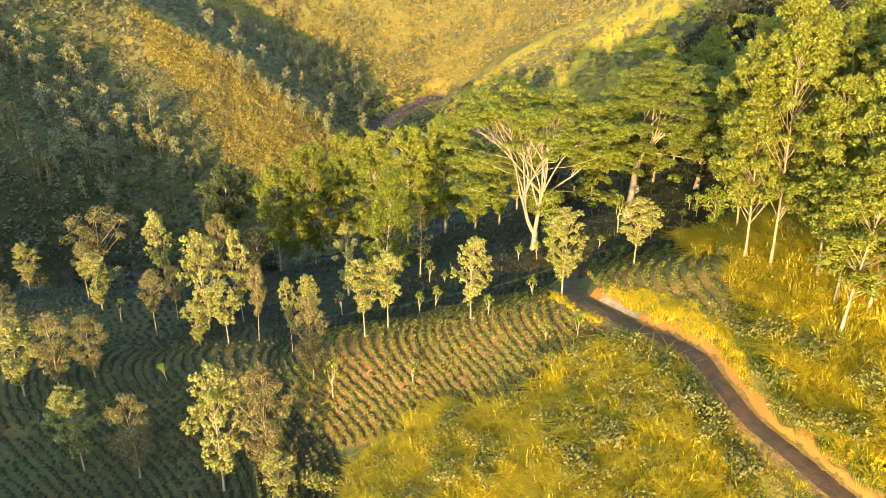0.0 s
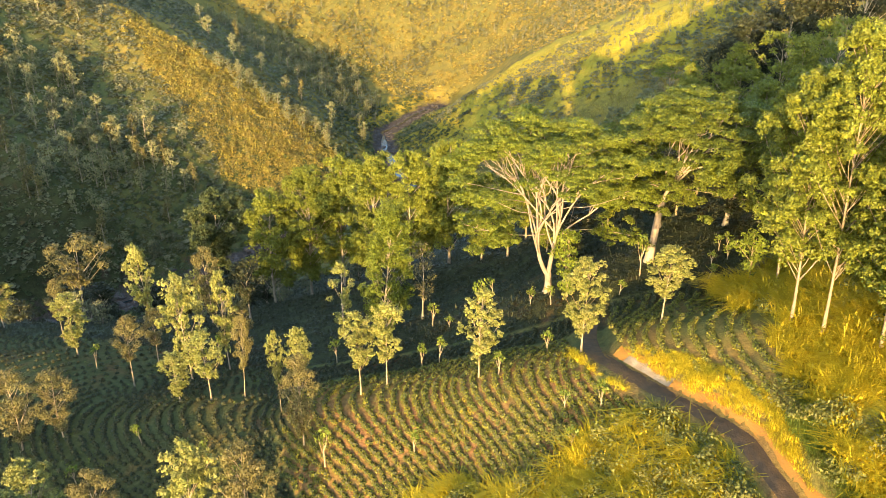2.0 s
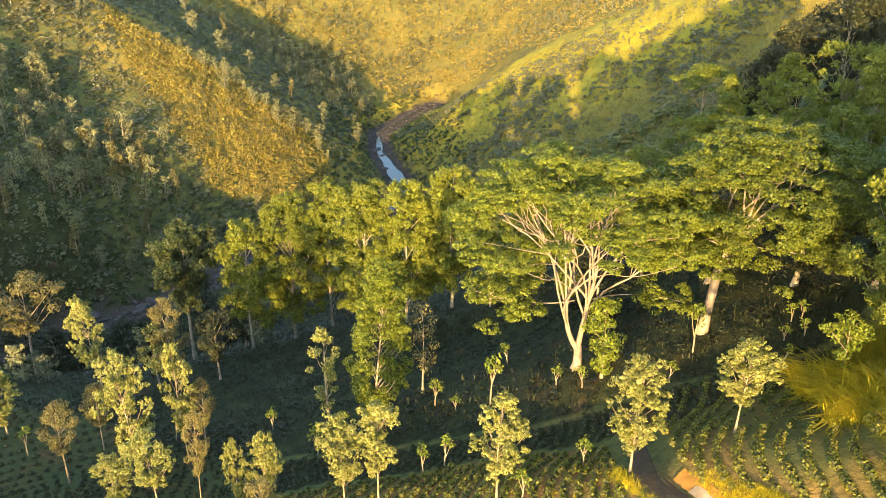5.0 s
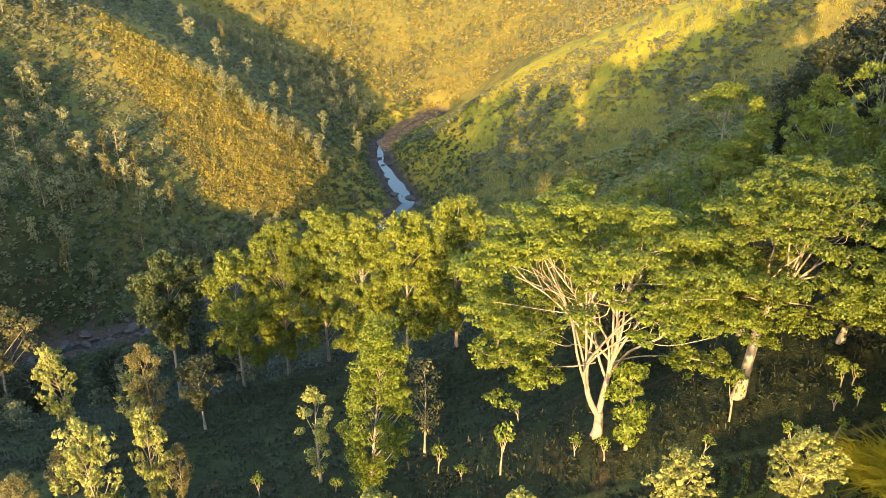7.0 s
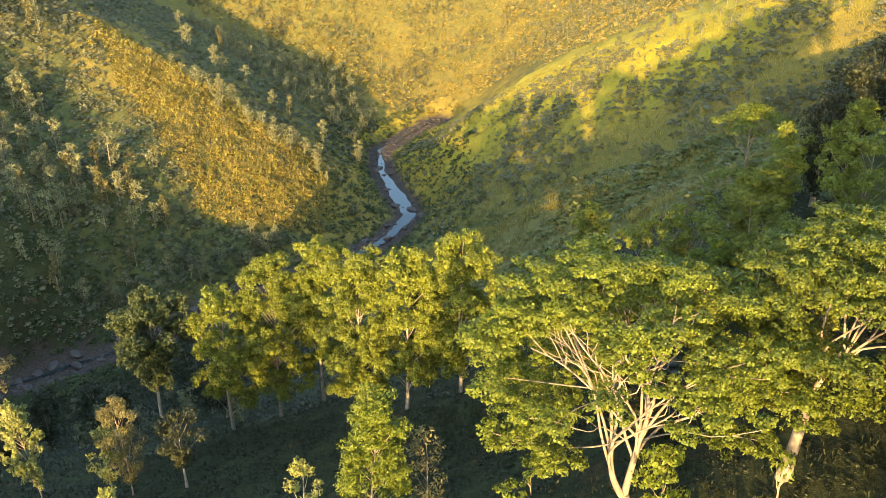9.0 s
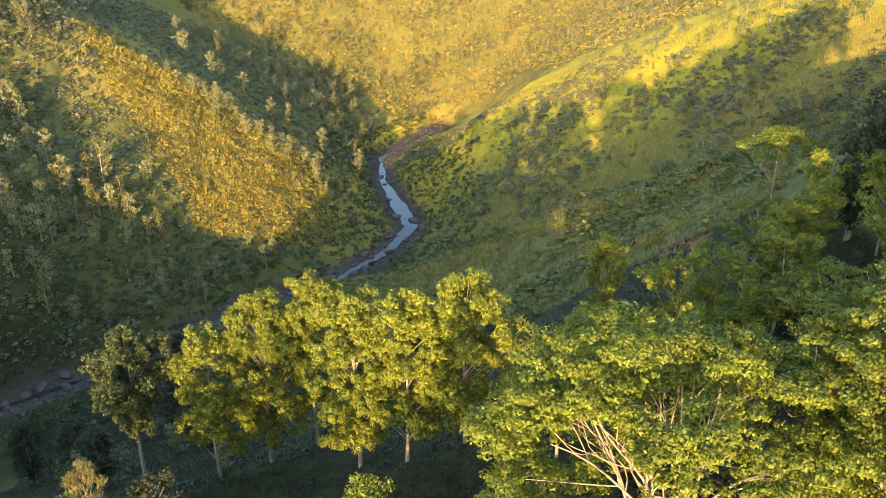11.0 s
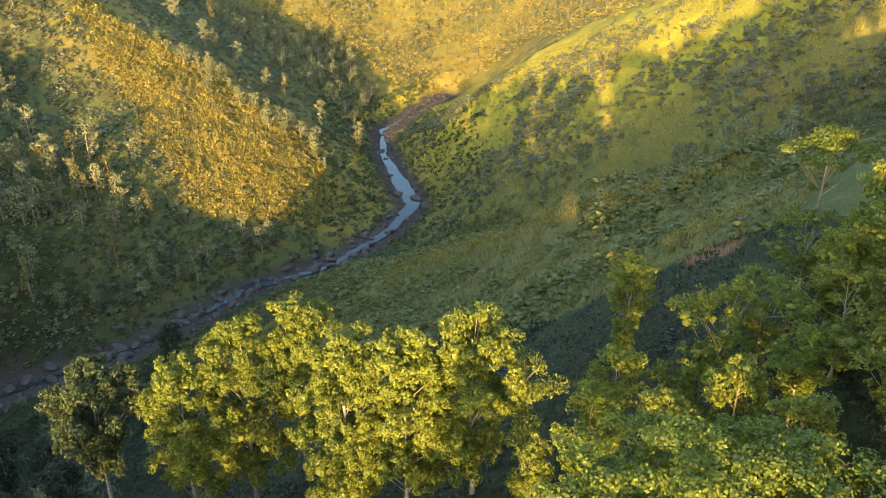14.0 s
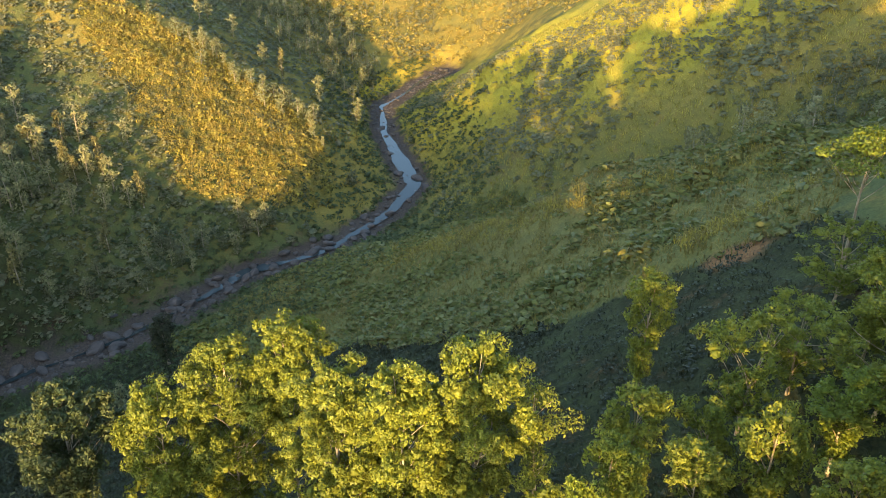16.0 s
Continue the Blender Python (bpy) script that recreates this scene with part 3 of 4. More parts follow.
# water: a broad pool upstream, a thin stream among the rocks below it
bed = along(LANDFORM["river"], 3.0)
pool = np.exp(-((bed[:, 1] - 492) / 46) ** 2) * (bed[:, 0] > -60)
half = 0.9 + 3.1 * pool + 1.3 * bumps(bed[:, 0], bed[:, 1], 9, 6) + 1.5 * np.exp(-((bed[:, 1] - 398) / 12) ** 2)
shift = 2.2 * bumps(bed[:, 1], bed[:, 0], 16, 21) * (1 - pool)
level = bed[:, 2]
verts, faces = strip(bed, half + shift, half - shift, lambda x, y, u: np.repeat((level - 0.62)[:, None], u.shape[1], 1), 3)
tagged(new("river_water", mesh_of("river_water", verts, faces, WATER, True)), "still grey-blue water of a rocky mountain stream", "water", kind="structure")


# ---------------------------------------------------------------- trees
def rooted(name, wood, wood_mat, crown, crown_mat, label, category="tree", group="", limbs=(), twigs=()):
    """A tree as a thing: an empty at its foot with its trunk, limbs and crown."""
    root = tagged(new(name), label, category, group)
    part("trunk", mesh_of("trunk", *joined(wood), wood_mat, True), root)
    for limb in limbs:
        part("limb", mesh_of("limb", *joined(limb), wood_mat, True), root)
    if twigs:
        tagged(part("twigs", mesh_of("twigs", *joined(twigs), wood_mat, True), root), kind="stuff")
    part("crown", mesh_of("crown", *crown, crown_mat), root)
    return root


def set_at(root, x, y, turn=0.0, sink=0.25):
    root.matrix_basis = pose(x, y, float(land.height(x, y)) - sink, 0, 0, turn)
    return root


def copy_at(root, x, y, turn, wide=1.0, high=1.0, lean=(0, 0)):
    m = pose(x, y, float(land.height(x, y)) - 0.25, lean[0], lean[1], turn) @ Matrix.Diagonal((wide, wide, high, 1))
    return copy_thing(root, m)


def trunk_line(rng, height, sway, lean=(0.0, 0.0), steps=9):
    t = np.linspace(0, 1, steps)
    x = lean[0] * t + sway * np.sin(3.1 * t + rng.uniform(0, 6)) * t
    y = lean[1] * t + sway * np.cos(2.7 * t + rng.uniform(0, 6)) * t
    return np.stack([x, y, t * height], 1)


def flare(radius, steps, end=0.12):
    t = np.linspace(0, 1, steps)
    return radius * ((1 - t) * (1 - end) + end + 0.55 * np.exp(-t * 16))


def at_height(line, z):
    return np.array([np.interp(z, line[:, 2], line[:, k]) for k in range(3)])


def make_gum(seed, height, spread, low, clumps, count, leaf, thick, mat, wood_mat, name, label, peak=0.55, droop=0.5, lean=(0, 0), clump_size=(1.0, 2.0), open_side=0.0, category="tree", group="", twigs=2, foot_width=0.0, plate=1.0, core=0.45, thin_back=0.0, lobes=0):
    """A tall tree with tufted clumps of leaves borne on rising limbs. low: where the crown begins; peak: where it is widest."""
    rng = np.random.default_rng(seed)
    line = trunk_line(rng, height * 0.96, spread * 0.12, lean)
    wood = [tube(line, flare(thick, len(line)), 8)]
    balls = []
    for k in range(clumps):
        f = (k + rng.uniform(0, 1)) / clumps
        f = low + (1 - low) * f**0.85
        g = (f - low) / (1 - low)
        girth = spread * (foot_width + (1 - foot_width) * g / peak if g < peak else np.sqrt(max(0.0, 1 - ((g - peak) / (1 - peak)) ** 2)) * 0.92 + 0.08)
        girth = max(girth, 0.2 * spread)
        a = rng.uniform(0, 2 * np.pi) if rng.uniform() > open_side else rng.uniform(0.1, 0.9) * np.pi
        r = girth * np.sqrt(rng.uniform(0.06, 1))
        size = rng.uniform(*clump_size)
        c = at_height(line, f * height * 0.96) + np.array([r * np.cos(a), r * np.sin(a), 0])
        balls.append((*c, size, size * plate * rng.uniform(0.55, 0.85)))
        foot = at_height(line, max(0.12 * height, c[2] - r * rng.uniform(0.7, 1.3) - 0.05 * height))
        if k % twigs == 0:
            wood.append(tube(bow(foot, c, 0.0, rng, 5, 0.07), np.linspace(thick * rng.uniform(0.18, 0.34), 0.03, 5), 4))
    if lobes:
        crown = lobed_leaves(rng, balls, count, leaf, 0.5, droop, 0.35, lobes, inside=0.38, thin_back=thin_back)
    else:
        crown = clump_leaves(rng, balls, count, leaf, 0.5, droop, 0.35, core, thin_back)
    return rooted(name, wood, wood_mat, crown, mat, label, category, group)


def make_albizia(seed, height, spread, stems, count, leaf, label, tilt=(0, 0), open_front=0.0):
    """A broad umbrella of flat leaf layers over bare, forking white limbs."""
    rng = np.random.default_rng(seed)
    girth = 1.0 if stems > 1 else 0.8
    fork = 0.13 * height if stems > 1 else 0.4 * height
    base = trunk_line(rng, fork, 0.15, (tilt[0] * 0.35, tilt[1] * 0.35), 7)
    twigs, wood, limbs, joints = [], [tube(base, 0.55 * (1 + 0.6 * np.exp(-np.linspace(0, 1, 7) * 6)), 10)], [], []
    top = base[-1]
    hub = np.array([top[0] + 1.8 * tilt[0], top[1] + 1.8 * tilt[1], 0])
    # leaf layers: a broad flat roof, and lower tiers round the sides and back
    balls = []
    for k in range(72):
        a, r = rng.uniform(0, 2 * np.pi), spread * np.sqrt(rng.uniform(0.0, 1))
        r *= 1 + 0.12 * np.sin(3 * a + seed)
        size = rng.uniform(1.4, 2.7)
        if np.sin(a) < -0.15 and r > 0.55 * spread and rng.uniform() < open_front:
            continue
        balls.append((*(hub + [r * np.cos(a), r * np.sin(a), height * (0.975 - 0.2 * (r / spread) ** 2) + rng.normal(0, 0.9)]), size, size * 0.27))
    for k in range(130):
        a, r = rng.uniform(*((-0.7, np.pi + 0.7) if open_front else (0.0, 2 * np.pi))), spread * rng.uniform(0.45, 1.0)
        size = rng.uniform(1.1, 2.2)
        if not open_front or not (np.sin(a) < 0.2 and abs(np.cos(a)) < 0.72):
            balls.append((*(hub + [r * np.cos(a), r * np.sin(a), height * rng.uniform(0.58 if np.cos(a) > -0.2 else 0.4, 0.84) - 0.04 * height * (r / spread)]), size, size * 0.32))
    # stems, limbs and boughs
    def under_roof(a, r, drop):
        r = min(r, 0.95)
        return hub + np.array([r * spread * np.cos(a), r * spread * np.sin(a), height * (0.975 - 0.2 * r * r - drop)])

    def rising(a, b, bend):
        """A limb that climbs steeply before it leans out."""
        t = np.linspace(0, 1, 10)[:, None]
        knee = a + (b - a) * np.array([0.38, 0.38, 0.6]) + rng.normal(0, bend, 3)
        line = (1 - t) ** 2 * a + 2 * t * (1 - t) * knee + t**2 * b
        return line + np.sin(t * np.pi * rng.uniform(1.5, 3.0)) * rng.normal(0, 0.5, 3) * [1, 1, 0.4]

    for k in range(stems):
        left = stems > 1 and k == 0
        count_limbs = 7 if left else 10
        reach = np.array([-0.13 * spread, -0.05 * spread, 0.26 * height]) if left else np.array([0.09 * spread + tilt[0] * 0.3, 0.0, (0.33 if stems > 1 else 0.14) * height])
        main = bow(top - [0, 0, 0.5], top + reach, 0.0, rng, 9, 0.05)
        limbs.append([tube(main, np.linspace(0.4, 0.23, 9) * girth, 8)])
        turns = np.linspace(0.55, 1.6, count_limbs) * np.pi if left else np.linspace(0, 2, count_limbs + 1)[:-1] * np.pi - 1.2
        for j, b in enumerate(turns):
            b, r = b + rng.normal(0, 0.15), rng.uniform(0.3, 0.9)
            limb = rising(main[8 - (j * 2) % 6], under_roof(b, r, 0.07), 0.5)
            pieces = [tube(limb, np.linspace(0.17, 0.05, 10) * girth, 7)]
            joints.extend(limb[5:])
            for _ in range(4):
                bough = rising(limb[rng.integers(4, 8)], under_roof(b + rng.normal(0, 0.4), r + rng.uniform(-0.1, 0.24), rng.uniform(0.04, 0.1)), 0.35)
                pieces.append(tube(bough, np.linspace(0.07, 0.028, 10) * girth, 5))
                joints.extend(bough[3:])
                size = rng.uniform(1.2, 2.0)
                balls.append((*(bough[-1] + [0, 0, 0.5]), size, size * 0.27))
            limbs.append(pieces)
    # two low boughs reach out sideways
    for b, far, z in ((0.05, 0.92, 0.44), (3.3, 0.9, 0.56)):
        tip = hub + np.array([far * spread * np.cos(b), far * spread * np.sin(b), height * (z - 0.1)])
        bough = bow(top + [0.06 * spread * np.cos(b), 0, (0.24 if stems > 1 else 0.08) * height], tip, 0.06 * height, rng, 9, 0.12)
        limbs.append([tube(bough, np.linspace(0.1, 0.035, 9), 6)])
        joints.extend(bough[3:])
        for u in (5, 6, 7, 8):
            for _ in range(3):
                balls.append((*(bough[u] + rng.normal(0, 0.9, 3)), rng.uniform(0.9, 1.7), 0.5))
    joints = np.array(joints)
    for x, y, z, size, _ in balls:
        c = np.array([x, y, z - 0.25])
        d = np.linalg.norm((joints - c) * [1, 1, 1.4], axis=1) + 3.0 * (joints[:, 2] > z)
        if d.min() < 4.0:
            twigs.append(tube(bow(joints[d.argmin()], c, 0.2, rng, 5, 0.08), np.linspace(0.03, 0.01, 5), 3))
    crown = lobed_leaves(rng, balls, count, leaf, 0.6, 0.1, 0.6, 13, 0.34, 0.0, 0.0, 0.5)
    return rooted("umbrella_tree", wood, WHITE_BARK, crown, ALBIZIA_LEAF, label, "tree", limbs=limbs, twigs=twigs)


def make_sapling(seed, height, label, leaf_mat=LIME_GRASS):
    """A pollarded young shade tree: a forked bare stem with tufts of leaves at its ends."""
    rng = np.random.default_rng(seed)
    line = trunk_line(rng, height * 0.5, 0.12)
    wood, balls = [tube(line, np.linspace(0.11, 0.07, len(line)), 6)], []
    for k in range(4):
        a = rng.uniform(0, 2 * np.pi)
        tip = line[-1] + np.array([0.6 * np.cos(a), 0.6 * np.sin(a), height * rng.uniform(0.2, 0.46)])
        wood.append(tube(bow(line[-2 - k % 3], tip, -0.1, rng, 5), np.linspace(0.06, 0.02, 5), 5))
        balls.append((*tip, rng.uniform(0.35, 0.6), rng.uniform(0.4, 0.7)))
    crown = clump_leaves(rng, balls, 110, 0.2, 0.5, 0.4)
    return rooted("sapling", wood, PALE_BARK, crown, leaf_mat, label, "sapling", "young shade trees in the tea")


# the two umbrella trees behind the tea field
set_at(make_albizia(3, 28.5, 15.5, 2, 150000, 0.15, "broad umbrella-crowned tree with forking white limbs", open_front=0.75), 16.8, 131.6)
set_at(make_albizia(8, 27.0, 13.5, 1, 130000, 0.15, "umbrella-crowned tree with one leaning white trunk", (3.4, 0.5)), 32.9, 131.7)

# the stand of gum trees below the crest
GUM = dict(mat=GUM_LEAF, wood_mat=GREY_BARK, name="gum_tree", group="gum trees below the crest")
for k, (x, y, h, w, n) in enumerate([(-26, 202, 37, 7.0, 84), (-34, 198, 35, 7.6, 90), (-43, 195.5, 31.5, 7.0, 70), (-15.8, 183.6, 32.5, 7.2, 88), (-8.1, 181.4, 31, 6.0, 72), (1.1, 182.9, 30, 7.4, 86)]):
    set_at(make_gum(40 + k, h, w, 0.2, n, n * 620, 0.21, 0.3, label="tall gum tree with tufted yellow-green crown", peak=0.6, droop=0.5, clump_size=(0.9, 2.2), foot_width=0.55, plate=1.15, thin_back=0.4, lobes=15, **GUM), x, y)
set_at(make_gum(49, 20, 5.5, 0.35, 26, 3000, 0.2, 0.3, GUM_LEAF, GREY_BARK, "gum_tree", "sparse gum tree with bare spreading branches", group="gum trees below the crest"), 8.2, 184.1)
set_at(make_gum(50, 34.5, 6.8, 0.42, 70, 34000, 0.26, 0.4, MID_LEAF, GREY_BARK, "round_tree", "green round-crowned tree on the shaded slope", peak=0.55, clump_size=(1.2, 2.3), lobes=14), -56, 194)
set_at(make_gum(51, 26.5, 4.0, 0.06, 130, 36000, 0.15, 0.22, PINE_LEAF, GREY_BARK, "silky_oak", "tall cone-shaped bright green silky oak", peak=0.28, lean=(2.0, 0), clump_size=(0.7, 1.5), lobes=12), -10.8, 133.5)
set_at(make_gum(52, 16, 2.7, 0.12, 26, 2600, 0.2, 0.2, PALE_LEAF, GREY_BARK, "silky_oak", "slim pale-leaved silky oak beside the taller one", peak=0.4, clump_size=(0.6, 1.1)), -18, 139)
set_at(make_gum(53, 15.5, 3.2, 0.3, 22, 900, 0.22, 0.16, BROWN_LEAF, GREY_BARK, "silky_oak", "sparse brown-leaved silky oak", peak=0.5, clump_size=(0.7, 1.2)), -4, 140)
set_at(make_gum(54, 12, 2.6, 0.12, 24, 2000, 0.24, 0.2, PINE_LEAF, PALE_BARK, "silky_oak", "leafy green tree beside the umbrella tree", peak=0.5, clump_size=(0.7, 1.3)), 19.3, 127.5)

set_at(make_gum(55, 25, 8.0, 0.5, 36, 3200, 0.34, 0.34, BROWN_LEAF, GREY_BARK, "broad_tree", "broad tree with thin olive crown on the shaded slope", peak=0.5, clump_size=(1.4, 2.4), plate=0.7), -88, 187)
set_at(make_gum(56, 15, 3.6, 0.3, 24, 2600, 0.24, 0.2, SHADE_DARK_LEAF, GREY_BARK, "small_tree", "dark leafy tree on the shaded slope", clump_size=(0.8, 1.4)), -41.1, 163.2)
set_at(make_gum(57, 13, 2.8, 0.25, 22, 2000, 0.2, 0.18, PALE_LEAF, GREY_BARK, "small_tree", "pale-leaved tree standing below the tea", clump_size=(0.7, 1.2)), -51.5, 161.3)

# tall trees on the right hill
TALL = dict(mat=GUM_LEAF, wood_mat=PALE_BARK, name="tall_gum_tree", group="tall gum trees on the hill", category="tree", label="very tall gum tree with pale bare lower trunk")
tall = []
for k, (x, y, h, w, n) in enumerate([(41.9, 91.1, 36, 5.0, 130), (40.3, 95.5, 31, 4.5, 110), (44, 109, 30, 4.9, 110), (45.1, 85.1, 26, 4.6, 100)]):
    tall.append(set_at(make_gum(60 + k, h, w, 0.3, n, n * 300, 0.17, 0.17, peak=0.22, droop=0.3, clump_size=(0.7, 1.5), foot_width=0.4, plate=1.0, lobes=14, lean=(-1.0, 0), **TALL), x, y))
for x, y, k, turn, high in [(44.8, 79.5, 3, 80, 0.92), (43.7, 75, 1, 140, 0.72), (46.9, 76.4, 3, 200, 0.95), (49.7, 97.1, 2, 250, 0.95), (50.4, 89.6, 0, 120, 0.8), (51, 82, 2, 20, 1.0), (55, 100, 0, 300, 0.85),
                            (48.9, 114.4, 1, 60, 0.95), (54.7, 111.1, 2, 170, 0.95), (56, 76, 0, 30, 0.9), (60, 92, 3, 100, 1.2), (63, 105, 1, 290, 1.0), (52, 68, 3, 10, 0.9), (60.8, 119.1, 0, 220, 0.8), (68, 84, 2, 330, 1.1)]:
    copy_at(tall[k], x, y, turn, 1.0, high)
set_at(make_gum(70, 9.5, 2.3, 0.3, 18, 1300, 0.22, 0.13, PINE_LEAF, PALE_BARK, "small_tree", "small leafy tree at the edge of the tea", clump_size=(0.6, 1.1)), 42.3, 114)

# shade trees over the tea: pale silvery crowns, and some thin brown ones
shade = []
for k, (h, w, low, n, count, mat, label) in enumerate([
        (14, 2.9, 0.26, 64, 9500, PALE_LEAF, "shade tree with pale silvery leaves and slim trunk"), (14, 2.8, 0.36, 54, 8000, PALE_LEAF, "shade tree with pale silvery leaves and slim trunk"),
        (14, 3.0, 0.18, 70, 10000, PALE_LEAF, "shade tree with pale silvery leaves and slim trunk"), (15, 3.3, 0.16, 64, 8000, BROWN_LEAF, "thin brown-leaved shade tree in the tea"),
        (14, 2.5, 0.4, 40, 4600, BROWN_LEAF, "thin brown-leaved shade tree in the tea")]):
    x, y = [(4.6, 107.1), (-12.2, 110.9), (18.1, 105.8), (-43.7, 91.8), (-52, 127)][k]
    shade.append(set_at(make_gum(80 + k, h, w, low, n, count, 0.14, 0.12, mat, PALE_BARK, "shade_tree", label, peak=0.4, droop=0.3, clump_size=(0.45, 1.0), lobes=7 if mat == PALE_LEAF else 0, group="shade trees over the tea"), x, y))
for x, y, h, w, k, lean in [(-8.5, 112.2, 14.1, 6.1, 1, 0), (28.7, 107, 11.3, 6.2, 1, 2), (-59.7, 157, 20.3, 6.1, 0, 3), (-42.5, 128, 21.1, 7, 2, 1), (-37.5, 133, 19.8, 4.9, 0, -2), (-35.5, 134.5, 13.3, 4.2, 4, -5), (-48.5, 161, 17.5, 5.9, 3, 0),
                            (-40.9, 117.1, 9.1, 4.8, 2, 2), (-36, 116.9, 12.4, 6, 1, 0), (-31, 117.6, 15.5, 3.8, 4, -5), (-24, 111, 13.9, 3, 1, 0), (-21.3, 112, 13, 4.2, 1, 2), (-19.5, 103.5, 14.2, 5.2, 3, 0), (-67.5, 140.6, 12.9, 6.2, 2, 5)] + [
                            (-51.5, 137.1, 12.5, 5.2, 4, 1), (-68.6, 109.9, 14.6, 6.6, 2, 5), (-62.9, 110.2, 14.4, 6.4, 3, 6), (-57.5, 112.3, 11.5, 5.6, 3, 2), (-52.8, 94, 14.8, 7.2, 0, 2), (-30.3, 87.4, 21.3, 8, 2, -2), (-23.5, 86.9, 18.7, 7, 3, 0),
                            (-21.1, 82.3, 8.9, 5, 0, 3), (-94.4, 164, 12, 6.4, 0, 4), (-80, 128, 12, 6, 3, 4), (-73.4, 147.9, 14, 5, 4, 0)]:
    copy_at(shade[k], x, y, (x * 37 + y * 11) % 360, w / 6.0, h / 14.0, (0, lean))

# pollarded young trees among the tea
young = [set_at(make_sapling(100 + k, 4.2, "young pollarded shade tree with leaf tufts"), x, y) for k, (x, y) in enumerate([(-0.9, 117.9), (18.6, 93.9), (-4.1, 97.6)])]
for x, y, h in [(13.8, 129, 3.5), (-18.1, 128.6, 5.1), (-3.5, 117.3, 4.5), (7.2, 106.3, 3.6), (14.7, 95.9, 3.4), (14.8, 89.7, 3.8), (-16.1, 99.4, 7), (-28.3, 99.7, 4.1), (0.7, 132, 2.5), (14.2, 110.3, 3.8), (44.1, 128.6, 3.4), (41, 125.8, 2.4),
                (16.8, 126.8, 3.7), (34.8, 121.6, 3.4), (39.5, 121.7, 2.6), (26.8, 123.6, 2.4), (5.4, 130.6, 8.5), (-2.1, 134.7, 5.2), (8.6, 142.4, 3.7), (43.2, 125.3, 2.8), (43, 128.9, 3), (30.7, 127.8, 7.5), (-34, 104, 4), (-44.1, 108.2, 4), (-51.9, 102.8, 4),
                (-41, 138.4, 5), (-26.3, 138.1, 4), (-61.6, 134.8, 5), (-15.5, 135.7, 3)]:
    copy_at(young[int(x * 3 + y) % 3], x, y, (x * 53) % 360, 0.7 + 0.07 * h, h / 4.2)

# sparse trees on the wooded slope to the right
wood_trees = []
for k, (x, y, h, w, n, c, mat, label) in enumerate([
        (25.2, 204, 22.5, 3.2, 34, 3300, GUM_LEAF, "slim gum tree with ragged yellow-green crown"), (18.1, 178.2, 20, 3.0, 30, 3600, GUM_LEAF, "slim gum tree with ragged yellow-green crown"),
        (33, 186, 18, 6.5, 44, 2600, GUM_LEAF, "sparse gum tree with pale spreading branches"), (13.4, 169.4, 21, 2.8, 34, 3400, PINE_LEAF, "bright green slim tree on the wooded slope"),
        (27, 180, 12, 2.8, 20, 1500, GUM_LEAF, "small yellow-green tree on the wooded slope")]):
    wood_trees.append(set_at(make_gum(120 + k, h, w * 1.15, 0.18, int(n * 1.3), int(c * 3.6), 0.19, 0.2, mat, PALE_BARK, "slope_tree", label, peak=0.6, droop=0.5, clump_size=(0.8, 1.7), lobes=12 if k in (0, 1, 3) else 9, group="trees on the wooded slope"), x, y))
for x, y, k, high in [(51, 205, 2, 0.7), (40, 190, 2, 0.8), (45, 180, 2, 0.9), (22.3, 169.4, 1, 0.8), (30.2, 170.7, 4, 1.3), (38, 174, 3, 0.7), (46, 168, 2, 0.8), (53, 190, 0, 0.8), (60, 178, 2, 1.0),
                      (20.5, 160.6, 4, 0.9), (32, 160, 1, 0.8)] + [(48, 158, 2, 0.9), (57, 200, 4, 1.5), (63, 190, 0, 0.9), (70, 182, 2, 1.1), (42, 150, 4, 1.0), (55, 150, 1, 1.0), (65, 160, 0, 1.0), (75, 170, 2, 1.2), (48, 190, 1, 0.8), (8.2, 175, 4, 1.0)]:
    copy_at(wood_trees[k], x, y, (x * 71 + y * 13) % 360, 0.75 + 0.3 * high, high)
set_at(make_gum(130, 21, 6.6, 0.8, 26, 3600, 0.26, 0.32, ALBIZIA_LEAF, PALE_BARK, "flat_topped_tree", "flat-topped tree with bare pale trunk", peak=0.3, droop=0.1, clump_size=(1.5, 2.5), foot_width=0.6, plate=0.45), 57, 216)
dark = [set_at(make_gum(140 + k, h, w, 0.15, 44, 6000, 0.28, 0.4, SHADE_DARK_LEAF, GREY_BARK, "round_tree", "dark green round-crowned tree on the shaded slope", peak=0.5, droop=0.4, clump_size=(1.2, 2.4), lobes=12), x, y)
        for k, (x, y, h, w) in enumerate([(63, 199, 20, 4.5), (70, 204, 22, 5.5)])]
